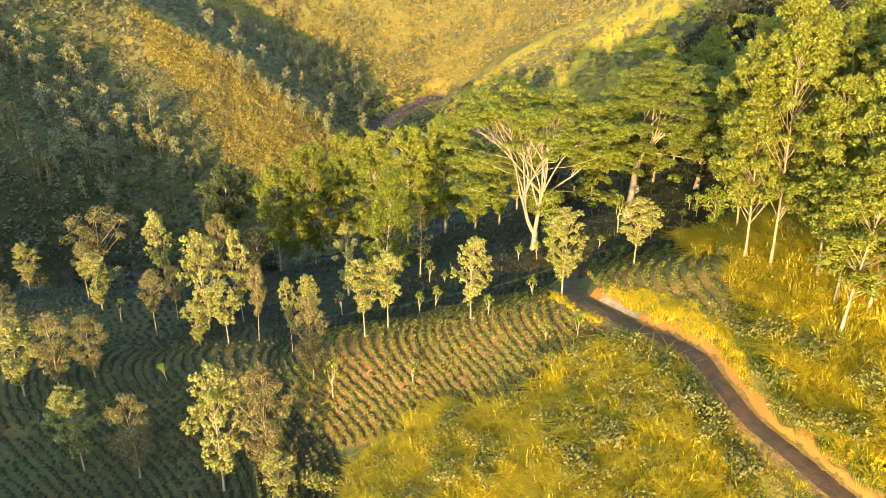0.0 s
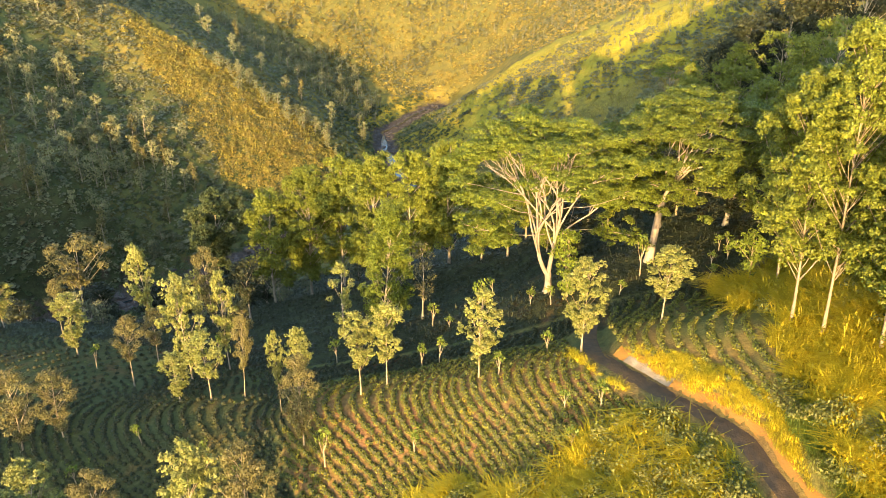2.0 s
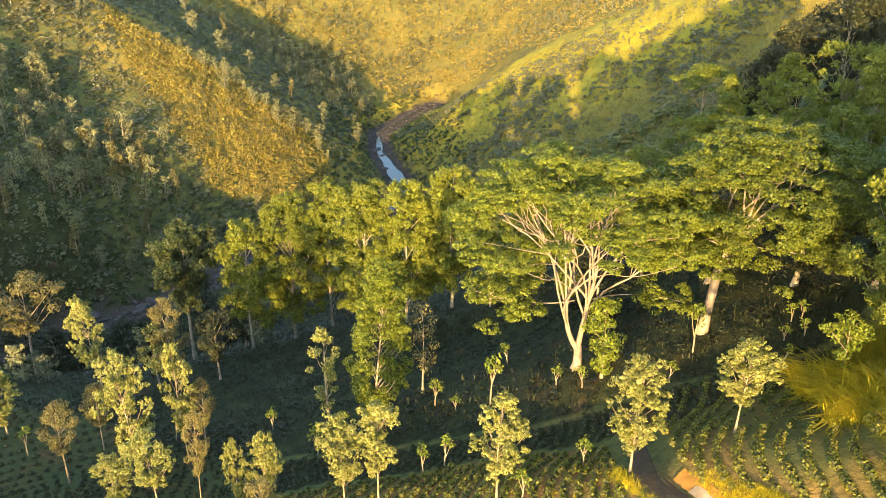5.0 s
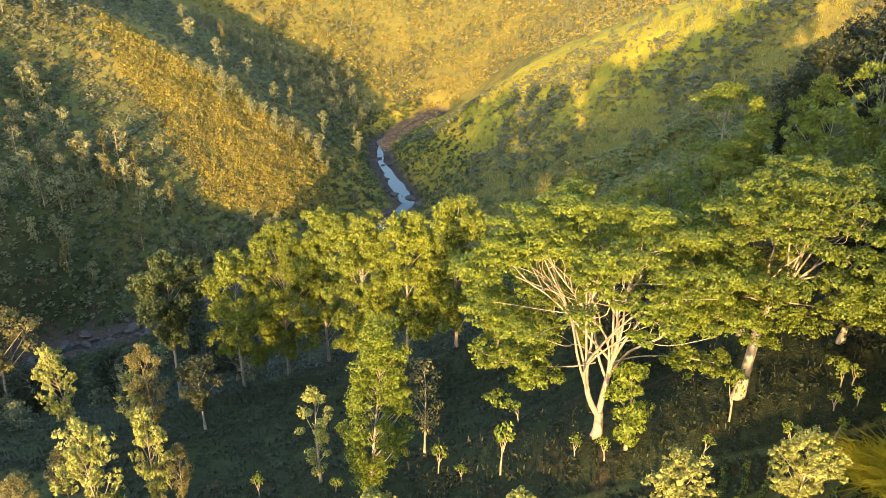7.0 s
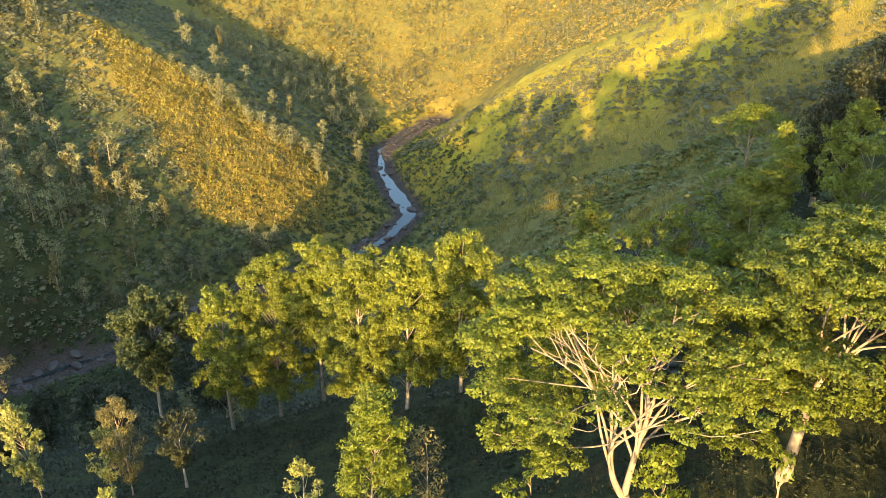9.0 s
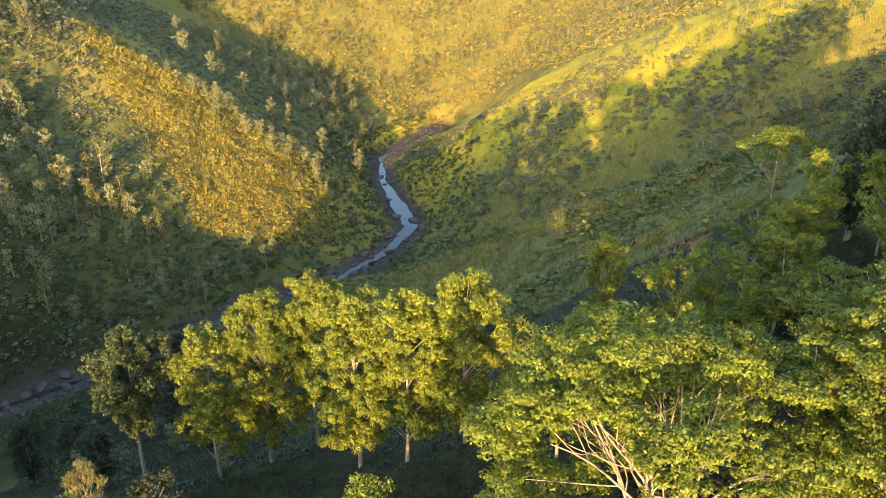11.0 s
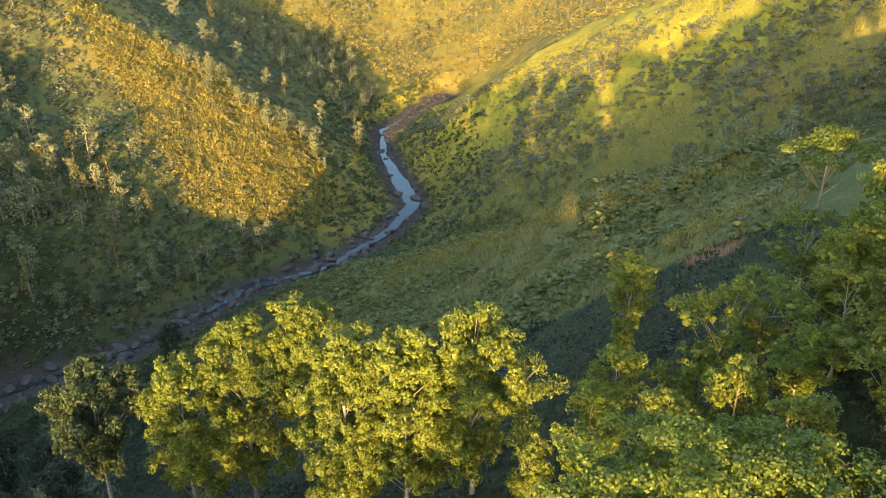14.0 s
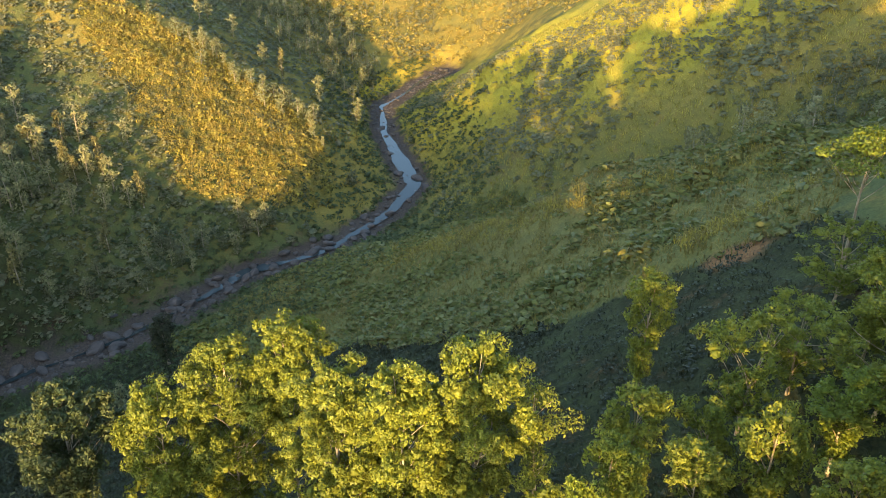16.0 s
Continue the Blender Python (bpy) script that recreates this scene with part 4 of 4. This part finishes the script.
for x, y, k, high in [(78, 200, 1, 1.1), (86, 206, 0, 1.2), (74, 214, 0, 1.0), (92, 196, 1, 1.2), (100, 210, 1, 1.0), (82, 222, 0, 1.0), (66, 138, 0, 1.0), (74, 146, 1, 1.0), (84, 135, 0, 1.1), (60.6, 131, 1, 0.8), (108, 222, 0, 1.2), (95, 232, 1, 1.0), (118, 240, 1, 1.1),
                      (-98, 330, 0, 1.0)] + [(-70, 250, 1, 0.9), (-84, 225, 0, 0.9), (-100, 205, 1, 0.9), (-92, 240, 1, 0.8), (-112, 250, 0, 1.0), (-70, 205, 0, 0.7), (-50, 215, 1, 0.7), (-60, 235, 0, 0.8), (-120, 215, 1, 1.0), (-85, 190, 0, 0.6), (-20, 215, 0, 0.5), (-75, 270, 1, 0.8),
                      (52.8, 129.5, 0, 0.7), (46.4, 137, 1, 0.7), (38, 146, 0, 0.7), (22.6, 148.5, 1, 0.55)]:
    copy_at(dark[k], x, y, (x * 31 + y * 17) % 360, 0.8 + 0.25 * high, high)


# ---------------------------------------------------------------- far trees, grass and tea
def make_far(seed, height, spread, count, mat, name, label, group):
    return make_gum(seed, height, spread, 0.1, 20, count, 0.42, 0.2, mat, GREY_BARK, name, label, peak=0.35, clump_size=(0.9, 1.5), group=group, twigs=4)


rng = np.random.default_rng(11)
HILL = "trees on the far hillside"
far_trees = [make_far(200, 13, 2.6, 460, HAZY_LEAF, "hillside_tree", "slim grey-green tree on the far hillside", HILL), make_far(201, 11, 3.0, 460, HAZY_LEAF, "hillside_tree", "slim grey-green tree on the far hillside", HILL),
             make_far(202, 14, 2.2, 460, BROWN_LEAF, "hillside_tree", "slim brownish tree on the far hillside", HILL), make_far(203, 8, 3.2, 420, HAZY_SCRUB, "hillside_tree", "low round green tree on the far hillside", HILL)]
firsts = [(-171, 398), (-160, 411), (-152, 405), (-50, 470)]
for ob, (x, y) in zip(far_trees, firsts):
    set_at(ob, x, y)


def woodland(name, label, corners, count, low, high, mat=HAZY_LEAF):
    """Far woods, too many to count: low trunks under small crowns, joined."""
    p = scattered(rng, corners, count, lambda x, y: land.nearest(land.river, x, y)[0] > 12)
    s = rng.uniform(low, high, count)
    at = on_land(p, 0.2)
    thing = tagged(new(name), label, "trees", kind="stuff")
    v, f = clump_leaves(rng, [(0, 0, 0.55, 0.17, 0.2), (0.1, 0.05, 0.72, 0.14, 0.16), (-0.08, -0.05, 0.82, 0.12, 0.15), (0.02, 0.1, 0.4, 0.13, 0.12)], 100, 0.05)
    part("crowns", mesh_of("crowns", *strewn(rng, [(v, f)], at, s * rng.uniform(0.8, 1.3, count), s), mat), thing)
    part("trunks", mesh_of("trunks", *strewn(rng, [tube([(0, 0, 0), (0.01, 0, 0.4), (0, 0.01, 0.8)], [0.016, 0.012, 0.006], 5)], at, s, s), GREY_BARK), thing)


def grove(corners, count, kinds, low, high):
    for x, y in scattered(rng, corners, count):
        if land.nearest(land.river, np.array([x]), np.array([y]))[0][0] < 12:
            continue
        s = rng.uniform(low, high)
        copy_at(far_trees[rng.choice(kinds)], x, y, rng.uniform(0, 360), s * rng.uniform(0.85, 1.2), s)


grove([(-125, 400), (-160, 345), (-255, 330), (-290, 430), (-215, 470), (-150, 425)], 110, [0, 0, 1, 2], 0.95, 1.5)
grove([(-60, 430), (-110, 418), (-165, 345), (-130, 372)], 40, [3, 3, 0], 0.6, 1.1)
# single trees on the hillside across the stream
for k, (x, y) in enumerate([(-189, 416), (-179, 403), (-175, 380), (-169, 393), (-165, 406), (-159, 399), (-155, 406), (-148, 408), (-150, 393), (-141, 401), (-145, 414), (-140, 410), (-141, 435), (-179, 412), (-207, 457), (-164, 384), (-189, 430), (-134, 408), (-130, 412), (-141, 563), (-123, 561), (-105, 549), (-94, 543), (-162, 583), (-179, 626), (-160, 651), (-152, 619), (-74, 537), (-55, 551), (-57, 599)]):
    copy_at(far_trees[(0, 1, 2, 0)[k % 4]], x, y, 47 * k % 360, 1.1, 1.05 + 0.1 * (k % 4))
# pale young trees along the back of the sunlit spur
for k, (x, y) in enumerate([(-124, 500), (-109, 500), (-94, 494), (-86, 496), (-168, 590), (-139, 572), (-73, 510), (-55, 540), (-139, 517), (-102, 506), (-80, 503)]):
    copy_at(far_trees[k % 2], x, y, 61 * k % 360, 1.15, 0.8 + 0.08 * (k % 3))
woodland("gully_wood", "grey-green young trees in the shaded gully", [(-52, 560), (-95, 590), (-150, 640), (-200, 690), (-160, 720), (-80, 705), (-45, 630)], 300, 5, 12)
grove([(-64, 484), (-84, 500), (-114, 508), (-160, 520), (-158, 532), (-110, 522), (-78, 512), (-60, 495)], 26, [0, 1], 0.5, 0.95)
grove([(-200, 500), (-260, 500), (-300, 560), (-220, 560)], 22, [0, 2, 1], 0.7, 1.0)
woodland("ridge_wood", "small trees on the sunlit far ridge", [(60, 470), (108, 415), (175, 410), (150, 480), (95, 505)], 70, 4, 9, HAZY_SCRUB)
woodland("ravine_wood", "small green trees in the side ravine", [(24, 396), (62, 376), (110, 350), (160, 345), (130, 385), (70, 390), (30, 404)], 70, 5, 9, HAZY_SCRUB)
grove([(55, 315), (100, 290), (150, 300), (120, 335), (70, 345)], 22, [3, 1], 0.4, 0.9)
woodland("hill_wood", "scattered small trees on the hill across the valley", [(-230, 760), (-112, 712), (-30, 680), (60, 660), (75, 580), (130, 530), (200, 580), (220, 850), (-240, 870)], 1000, 3, 9, HAZY_SCRUB)
grove([(-100, 170), (-60, 165), (-20, 205), (-60, 300), (-150, 300), (-150, 200)], 44, [3, 3, 1], 0.5, 1.1)

# scrub and grass over the slopes
grass_far = [tuft(rng, 5, 0.3, 0.045) for _ in range(5)]
shrub_far = [bush(rng, 11, 0.3, 0.7) for _ in range(4)]
grass_near = [tuft(rng, 24, 0.5, 0.017) for _ in range(8)]
shrub_mid = [bush(rng, 26, 0.15, 0.6) for _ in range(4)]
shrub_near = [bush(rng, 70, 0.075, 0.95) for _ in range(4)]
mound_near = [joined([tuft(rng, 18, 0.9, 0.018), tuft(rng, 14, 1.3, 0.02), bush(rng, 36, 0.1, 0.62)]) for _ in range(6)]


def cover(name, label, patterns, mat, corners, count, wide, high, keep=None, category="grass"):
    """Very many plants of one sort over a stretch of land."""
    p = scattered(rng, corners, count, keep, 3.5 if corners in (FRONT, RIGHT_HILL) else 10.0 if min(p[1] for p in corners) > 250 else 0.0)
    at = on_land(p, 0.1)
    size = rng.uniform(0.7, 1.3, len(p)) * (1 + 0.45 * bumps(p[:, 0], p[:, 1], 6, 4))
    verts, faces = strewn(rng, patterns, at, size * wide, size * high)
    return tagged(new(name, mesh_of(name, verts, faces, mat)), label, category, kind="stuff")


clustered = lambda x, y: (land.nearest(land.river, x, y)[0] > 10) & (bumps(x, y, 22, 57) > rng.normal(0.12, 0.2, np.shape(x)))
dry_here = lambda x, y: (land.nearest(land.river, x, y)[0] > 10)
off_road = lambda x, y: land.nearest(land.road, x, y)[0] > 2.3
patchy = lambda x, y: off_road(x, y) & (bumps(x, y, 11, 31) > rng.normal(-0.45, 0.12, np.shape(x)))
bushy = lambda x, y: off_road(x, y) & (bumps(x, y, 11, 31) < rng.normal(-0.3, 0.1, np.shape(x)))

cover("tall_grass", "tall golden grass on the slope below the tea", grass_near, GOLD_GRASS, FRONT, 1200, 1.7, 1.15, patchy)
cover("tall_grass", "tall golden grass under the gum trees", grass_near, GOLD_GRASS, RIGHT_HILL, 1200, 1.7, 1.15, patchy)
cover("grass_mounds", "matted mounds of bright golden grass below the tea", mound_near, GOLD_GRASS, FRONT, 1500, 2.3, 1.7, patchy)
cover("grass_mounds", "matted mounds of bright golden grass under the gum trees", mound_near, GOLD_GRASS, RIGHT_HILL, 1700, 2.3, 1.6, patchy)
cover("green_grass", "rough green grass among the golden grass", grass_near, LIME_GRASS, FRONT, 260, 1.2, 1.0, off_road)
cover("green_grass", "rough green grass under the gum trees", grass_near, LIME_GRASS, RIGHT_HILL, 350, 1.2, 1.0, off_road)
cover("shrubs", "low green shrubs below the tea", shrub_near, SCRUB_LEAF, FRONT, 200, 2.2, 2.1, bushy, "shrub")
cover("shrubs", "low green shrubs along the road", shrub_near, SCRUB_LEAF, [(18, 92), (24.5, 89.5), (28, 84), (29.2, 76), (30.4, 68), (33, 61), (36, 54), (33, 52), (28, 64), (26.5, 76), (24, 83), (16, 88)], 120, 1.9, 1.9, off_road, "shrub")
cover("shrubs", "low green shrubs under the gum trees", shrub_near, SCRUB_LEAF, RIGHT_HILL, 110, 2.0, 1.9, bushy, "shrub")
cover("weeds", "weeds between the tea rows", grass_near, LIME_GRASS, TEA_MIDDLE, 160, 0.6, 0.4, off_road)
cover("weeds", "dry weeds between the tea rows", grass_near, GOLD_GRASS, TEA_MIDDLE, 200, 0.6, 0.4, off_road)
cover("weeds", "weeds between the tea rows", grass_near, LIME_GRASS, TEA_LEFT, 300, 0.6, 0.4, off_road)
cover("verge_grass", "fresh green grass between the road bank and the golden grass", grass_near, LIME_GRASS, [(35, 81), (37.2, 83), (38.5, 80), (37.5, 72), (39.5, 64), (43, 54), (40, 52), (37, 62), (35.2, 72)], 420, 1.2, 0.9, off_road)
cover("verge_grass", "dry grass on the verge of the road", grass_near, GOLD_GRASS, [(16, 107), (23.5, 103), (29, 97), (33, 92), (35, 84), (34.5, 68), (40, 56), (35, 54), (30.5, 68), (30, 80), (26, 88), (20, 97)], 900, 0.9, 0.6, off_road)

# plants on the shaded slopes, their colour lowered to paint that shade
cover("shade_grass", "shade-darkened green grass on the shaded slope", grass_far, SHADE_DARK_LEAF, SHADED, 8500, 1.3, 0.8)
cover("shade_scrub", "shade-darkened scrub on the shaded slope", shrub_mid, SHADE_DARK_LEAF, SHADED, 5000, 1.6, 0.8, category="shrub")
cover("shade_grass", "shade-darkened green grass on the slope above the stream", grass_far, SHADE_DARK_LEAF, NEAR_FACE, 2600, 1.6, 1.3, dry_here)
cover("shade_scrub", "shade-darkened scrub on the slope above the stream", shrub_mid, SHADE_DARK_LEAF, NEAR_FACE, 2600, 2.0, 1.6, dry_here, "shrub")
SPUR = [(18, 250), (62, 235), (95, 270), (150, 290), (60, 345), (25, 375), (-20, 392), (-44, 402), (-80, 380), (-110, 345), (-40, 300)]
cover("spur_grass", "deep green grass on the rounded spur", grass_far, SPUR_GRASS, SPUR, 9500, 1.8, 1.4, dry_here)
cover("spur_scrub", "low scrub on the rounded spur", shrub_far, SCRUB_LEAF, SPUR, 4200, 2.6, 1.8, clustered, "shrub")
FACE = [(-12, 430), (12, 404), (60, 372), (120, 350), (180, 380), (170, 440), (110, 500), (40, 550), (-10, 610), (-30, 560), (-14, 500)]
cover("ridge_grass", "golden grass on the far ridge", grass_far, HILL_GRASS, FACE, 12000, 1.7, 1.3, dry_here)
cover("ridge_scrub", "green scrub on the far ridge", shrub_far, HAZY_SCRUB, FACE, 3600, 2.6, 1.7, clustered, "shrub")
LEFT = [(-60, 462), (-70, 440), (-116, 430), (-142, 455), (-180, 502), (-212, 548), (-190, 543), (-156, 526), (-114, 514), (-84, 506), (-66, 486)]
cover("spur_dry_grass", "golden dry grass on the sunlit spur", grass_far, HILL_GRASS, LEFT, 8500, 1.7, 1.3)
cover("spur_dry_scrub", "dry orange-brown scrub on the sunlit spur", shrub_mid, DRY_SCRUB, LEFT, 2600, 2.9, 2.6, category="shrub")
cover("spur_bushes", "rounded yellow-green bushes on the sunlit spur", shrub_mid, HILL_GRASS, LEFT, 600, 3.6, 3.4, category="shrub")
cover("spur_green_scrub", "green scrub in patches on the sunlit spur", shrub_mid, HAZY_SCRUB, LEFT, 800, 2.4, 2.0, clustered, "shrub")
SLOPE = [(-60, 432), (-112, 429), (-142, 455), (-180, 502), (-214, 552), (-320, 565), (-310, 330), (-200, 310), (-140, 355), (-110, 400)]
cover("hillside_scrub", "green scrub on the shaded hillside", shrub_far, HAZY_SCRUB, SLOPE, 8500, 2.4, 1.8, dry_here, "shrub")
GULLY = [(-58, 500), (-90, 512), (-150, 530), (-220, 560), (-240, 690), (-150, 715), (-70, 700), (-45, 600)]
cover("gully_scrub", "green scrub in the shaded gully", shrub_far, HAZY_SCRUB, GULLY, 4200, 2.4, 1.7, dry_here, "shrub")
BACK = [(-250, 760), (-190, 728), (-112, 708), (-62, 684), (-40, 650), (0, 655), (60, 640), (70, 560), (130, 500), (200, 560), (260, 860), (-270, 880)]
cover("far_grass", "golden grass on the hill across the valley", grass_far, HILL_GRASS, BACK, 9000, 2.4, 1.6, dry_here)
cover("far_scrub", "green scrub in patches on the hill across the valley", shrub_far, HAZY_SCRUB, BACK, 6500, 2.6, 2.0, clustered, "shrub")
cover("far_dry_scrub", "dry scrub on the hill across the valley", shrub_far, DRY_SCRUB, BACK, 6500, 2.8, 2.0, dry_here, "shrub")

UPPER_LEFT = [(-190, 545), (-230, 480), (-300, 470), (-360, 560), (-330, 680), (-230, 650), (-200, 590)]
cover("upland_scrub", "green scrub on the upper left hillside", shrub_far, HAZY_SCRUB, UPPER_LEFT, 3600, 2.6, 2.0, category="shrub")
woodland("upland_wood", "grey-green trees on the upper left hillside", UPPER_LEFT, 60, 8, 14)
GULLY_RIGHT = [(-8, 430), (0, 405), (34, 380), (66, 358), (112, 336), (165, 325), (165, 345), (112, 362), (70, 382), (36, 402), (10, 425)]
cover("gully_thicket", "green thicket filling the side gully", shrub_mid, SCRUB_LEAF, GULLY_RIGHT, 1500, 3.2, 2.6, dry_here, "shrub")
BANKS = [(-190, 290), (-60, 330), (20, 440), (0, 600), (-20, 660), (-80, 620), (-70, 480), (-130, 420), (-200, 350)]
# a darker leaf than other scrub paints the shade of the valley floor
cover("bank_scrub", "green scrub along the banks of the stream", shrub_far, MID_LEAF, BANKS, 4200, 2.2, 1.7, lambda x, y: land.nearest(land.river, x, y)[0] > 8.5, "shrub")
cover("bank_grass", "shade-darkened grass along the banks of the stream", grass_far, MID_LEAF, BANKS, 3000, 1.8, 1.4, lambda x, y: land.nearest(land.river, x, y)[0] > 8)
cover("crest_scrub", "green scrub in the fold behind the crest of the spur", shrub_far, SCRUB_LEAF, [(128, 285), (80, 303), (60, 314), (36, 340), (2, 366), (-26, 391), (-6, 396), (24, 376), (52, 346), (74, 332), (104, 316), (134, 300)], 1500, 2.6, 2.0, dry_here, "shrub")
cover("crest_grass", "pale grass along the crest of the rounded spur", grass_far, HILL_GRASS, [(130, 268), (78, 289), (56, 302), (32, 329), (-2, 354), (-30, 379), (-44, 396), (-46, 386), (-34, 366), (-4, 343), (28, 319), (51, 293), (74, 279), (128, 258)], 2600, 1.7, 1.2)
# paints the lit edge of the bench with a paler grass
cover("bench_grass", "grass paled as if lit along the edge of a bench on the slope", grass_far, HILL_GRASS, [(44, 257), (58, 258), (70, 260), (86, 264), (87, 258), (70, 254), (58, 251), (45, 250)], 500, 1.7, 1.2)
# single shrubs standing in the tall grass below the tea and beside the road
SHRUBS = "shrubs in the tall grass"
shrubs = []
for k in range(3):
    v, f = clump_leaves(rng, [(rng.normal(0, 0.7), rng.normal(0, 0.7), rng.uniform(0.6, 1.7), rng.uniform(0.6, 1.0), rng.uniform(0.5, 0.8)) for _ in range(7)], 620, 0.13)
    stems = joined([tube(bow((0, 0, -0.2), (rng.normal(0, 0.7), rng.normal(0, 0.7), 0.8), 0.1, rng, 4), [0.05, 0.04, 0.03, 0.015], 4) for _ in range(5)])
    shrub = tagged(new("shrub"), "leafy green shrub standing in tall golden grass", "shrub", SHRUBS)
    part("stem", mesh_of("stem", *stems, TEA_WOOD, True), shrub)
    part("foliage", mesh_of("foliage", v, f, SCRUB_LEAF), shrub)
    shrubs.append(set_at(shrub, [6.5, 17, 22][k], [79, 86, 88][k], 0, 0.1))
for x, y, s in [(7.5, 77, 1.1), (5.5, 81.5, 0.9), (6, 75, 1.2), (14, 75.5, 1.2), (15.5, 72.5, 1.3), (14.5, 78.5, 1.1), (16, 69, 1.2), (17.5, 84, 1.2), (18.8, 88.5, 1.1), (20.5, 85.5, 1.0), (23.5, 87, 1.2), (25, 84.8, 1.0), (26.5, 82, 1.1), (22, 82, 0.9),
                (27.5, 79, 1.2)] + [(28, 75.5, 1.1), (29, 72, 1.3), (29.5, 68, 1.1), (30.5, 64, 1.2), (27, 70, 0.9), (24, 67, 1.1), (20, 64, 1.2), (11.5, 88.5, 0.8), (14.2, 91, 1.0), (9, 84.5, 0.8), (12.5, 83, 0.8), (-2, 86, 0.8), (-8, 84, 0.9), (2.3, 87, 1.0), (1, 84, 1.1), (0.5, 81, 1.0), (1.5, 78, 1.2), (18, 76, 1.2), (19.5, 74, 1.1), (24, 79, 1.0), (26, 77, 1.1), (16, 81, 1.0), (10.5, 86, 0.9),
                (-16, 84, 1.2), (-18, 79, 1.2), (36.5, 72, 1.0), (38, 78, 1.1), (35.5, 80.5, 0.9), (37, 66, 1.1), (40, 62, 1.2), (36.5, 84, 0.9), (41.5, 72, 1.1), (43, 66, 1.2), (39.5, 101, 0.9), (22, 77, 0.8), (25.5, 74, 0.9), (19, 79.5, 0.9), (11, 79, 0.8), (3, 84.5, 0.8)]:
    copy_at(shrubs[int(x + 3 * y) % 3], x, y, (x * 47 + y * 29) % 360, s * 1.3, s * 1.35)

# boulders and gravel along the stream
bm = bmesh.new()
bmesh.ops.create_icosphere(bm, subdivisions=2, radius=0.6)
for v in bm.verts:
    v.co *= 1 + 0.35 * noise.noise(v.co * 1.3 + Vector((3, 1, 7)))
    v.co.z *= 0.62
stone_mesh = bpy.data.meshes.new("boulder")
bm.to_mesh(stone_mesh)
bm.free()
stone_mesh.materials.append(STONE)
stones = land.river[(land.river[:, 1] > 310) & (land.river[:, 1] < 650) & (land.river[:, 0] > -190)]
boulder = tagged(new("boulder", stone_mesh), "weathered grey-brown boulder in the stream bed", "boulder", "boulders in the stream")
for k in range(290):
    x, y, z = stones[rng.integers(0, len(stones))] + np.r_[rng.normal(0, 4.2, 2), 0]
    while 450 < y < 535 and land.nearest(land.river, np.array([x]), np.array([y]))[0][0] < 4.0 and rng.uniform() < 0.85:
        x, y, z = stones[rng.integers(0, len(stones))] + np.r_[rng.normal(0, 4.2, 2), 0]
    s = min(3.4, rng.lognormal(0.25, 0.55)) * (1.0 if y < 440 else 0.9 if y < 560 else 0.55)
    s = 1.45 * s if k else 1.0
    shape = (s * rng.uniform(0.8, 1.6), s, s * rng.uniform(0.6, 1.1), 1) if k else (1, 1, 1, 1)
    m = pose(x, y, float(land.height(x, y)) + 0.1 * s, rng.uniform(-20, 20), rng.uniform(-20, 20), rng.uniform(0, 360)) @ Matrix.Diagonal(shape)
    if k:
        copy_thing(boulder, m)
    else:
        boulder.matrix_basis = m


p = stones[rng.integers(0, len(stones), 1900), :2] + rng.normal(0, 4.4, (1900, 2))
s = rng.lognormal(-0.5, 0.45, len(p))
verts, faces = strewn(rng, [lump(rng) for _ in range(5)], on_land(p, 0.0), s * 0.8, s * 0.45)
tagged(new("river_gravel", mesh_of("river_gravel", verts, faces, STONE)), "small grey-brown stones along the stream bed", "stones", kind="stuff")


# tea bushes in rows along the contours
def tea_rows(name, label, corners, gap, step, mat=TEA_LEAF):
    c = np.array(corners, float)
    x0, y0, x1, y1 = *c.min(0), *c.max(0)
    gx, gy = np.arange(x0, x1, 0.5), np.arange(y0, y1, step)
    field = land.smooth(*np.meshgrid(gx, gy)) + 0.12 * gx[None, :]
    spots = []
    for row, y in zip(field, gy):
        row = np.maximum.accumulate(row + 1e-6 * gx)
        for level in np.arange(np.ceil(row[0] / gap), np.floor(row[-1] / gap) + 1) * gap:
            spots.append((np.interp(level, row, gx), y))
    p = np.array(spots) + rng.normal(0, 0.1, (len(spots), 2))
    p = p[inside(c, p) & (land.nearest(land.road, p[:, 0], p[:, 1])[0] > 2.6) & (rng.uniform(0, 1, len(p)) > 0.03 + 0.3 * (bumps(p[:, 0], p[:, 1], 8, 17) > 0.42))]
    at = on_land(p, 0.08)
    size = rng.uniform(0.8, 1.2, len(p))
    verts, faces = strewn(rng, [bush(rng, 46, 0.112, 0.72) for _ in range(6)], at, size * 1.05, size * 0.92)
    thing = tagged(new(name), label, "tea bushes", kind="stuff")
    part("leaves", mesh_of(name, verts, faces, mat), thing)
    verts, faces = strewn(rng, [dome()], at, size * 0.85, size * 0.8)
    part("stems", mesh_of("stems", verts, faces, TEA_WOOD), thing)
    return len(p)


tea_rows("tea_bushes", "clipped green tea bushes in curved rows", TEA_MIDDLE, 0.68, 0.48)
tea_rows("tea_bushes", "clipped green tea bushes in rows above the road", TEA_RIGHT, 0.92, 0.48)
tea_rows("tea_bushes", "shade-darkened green tea bushes on the shaded terraces", TEA_LEFT, 0.52, 0.75, SHADED_TEA_LEAF)
tea_rows("tea_bushes", "shade-darkened green tea bushes behind the crest", TEA_BACK, 0.6, 0.75, SHADED_TEA_LEAF)
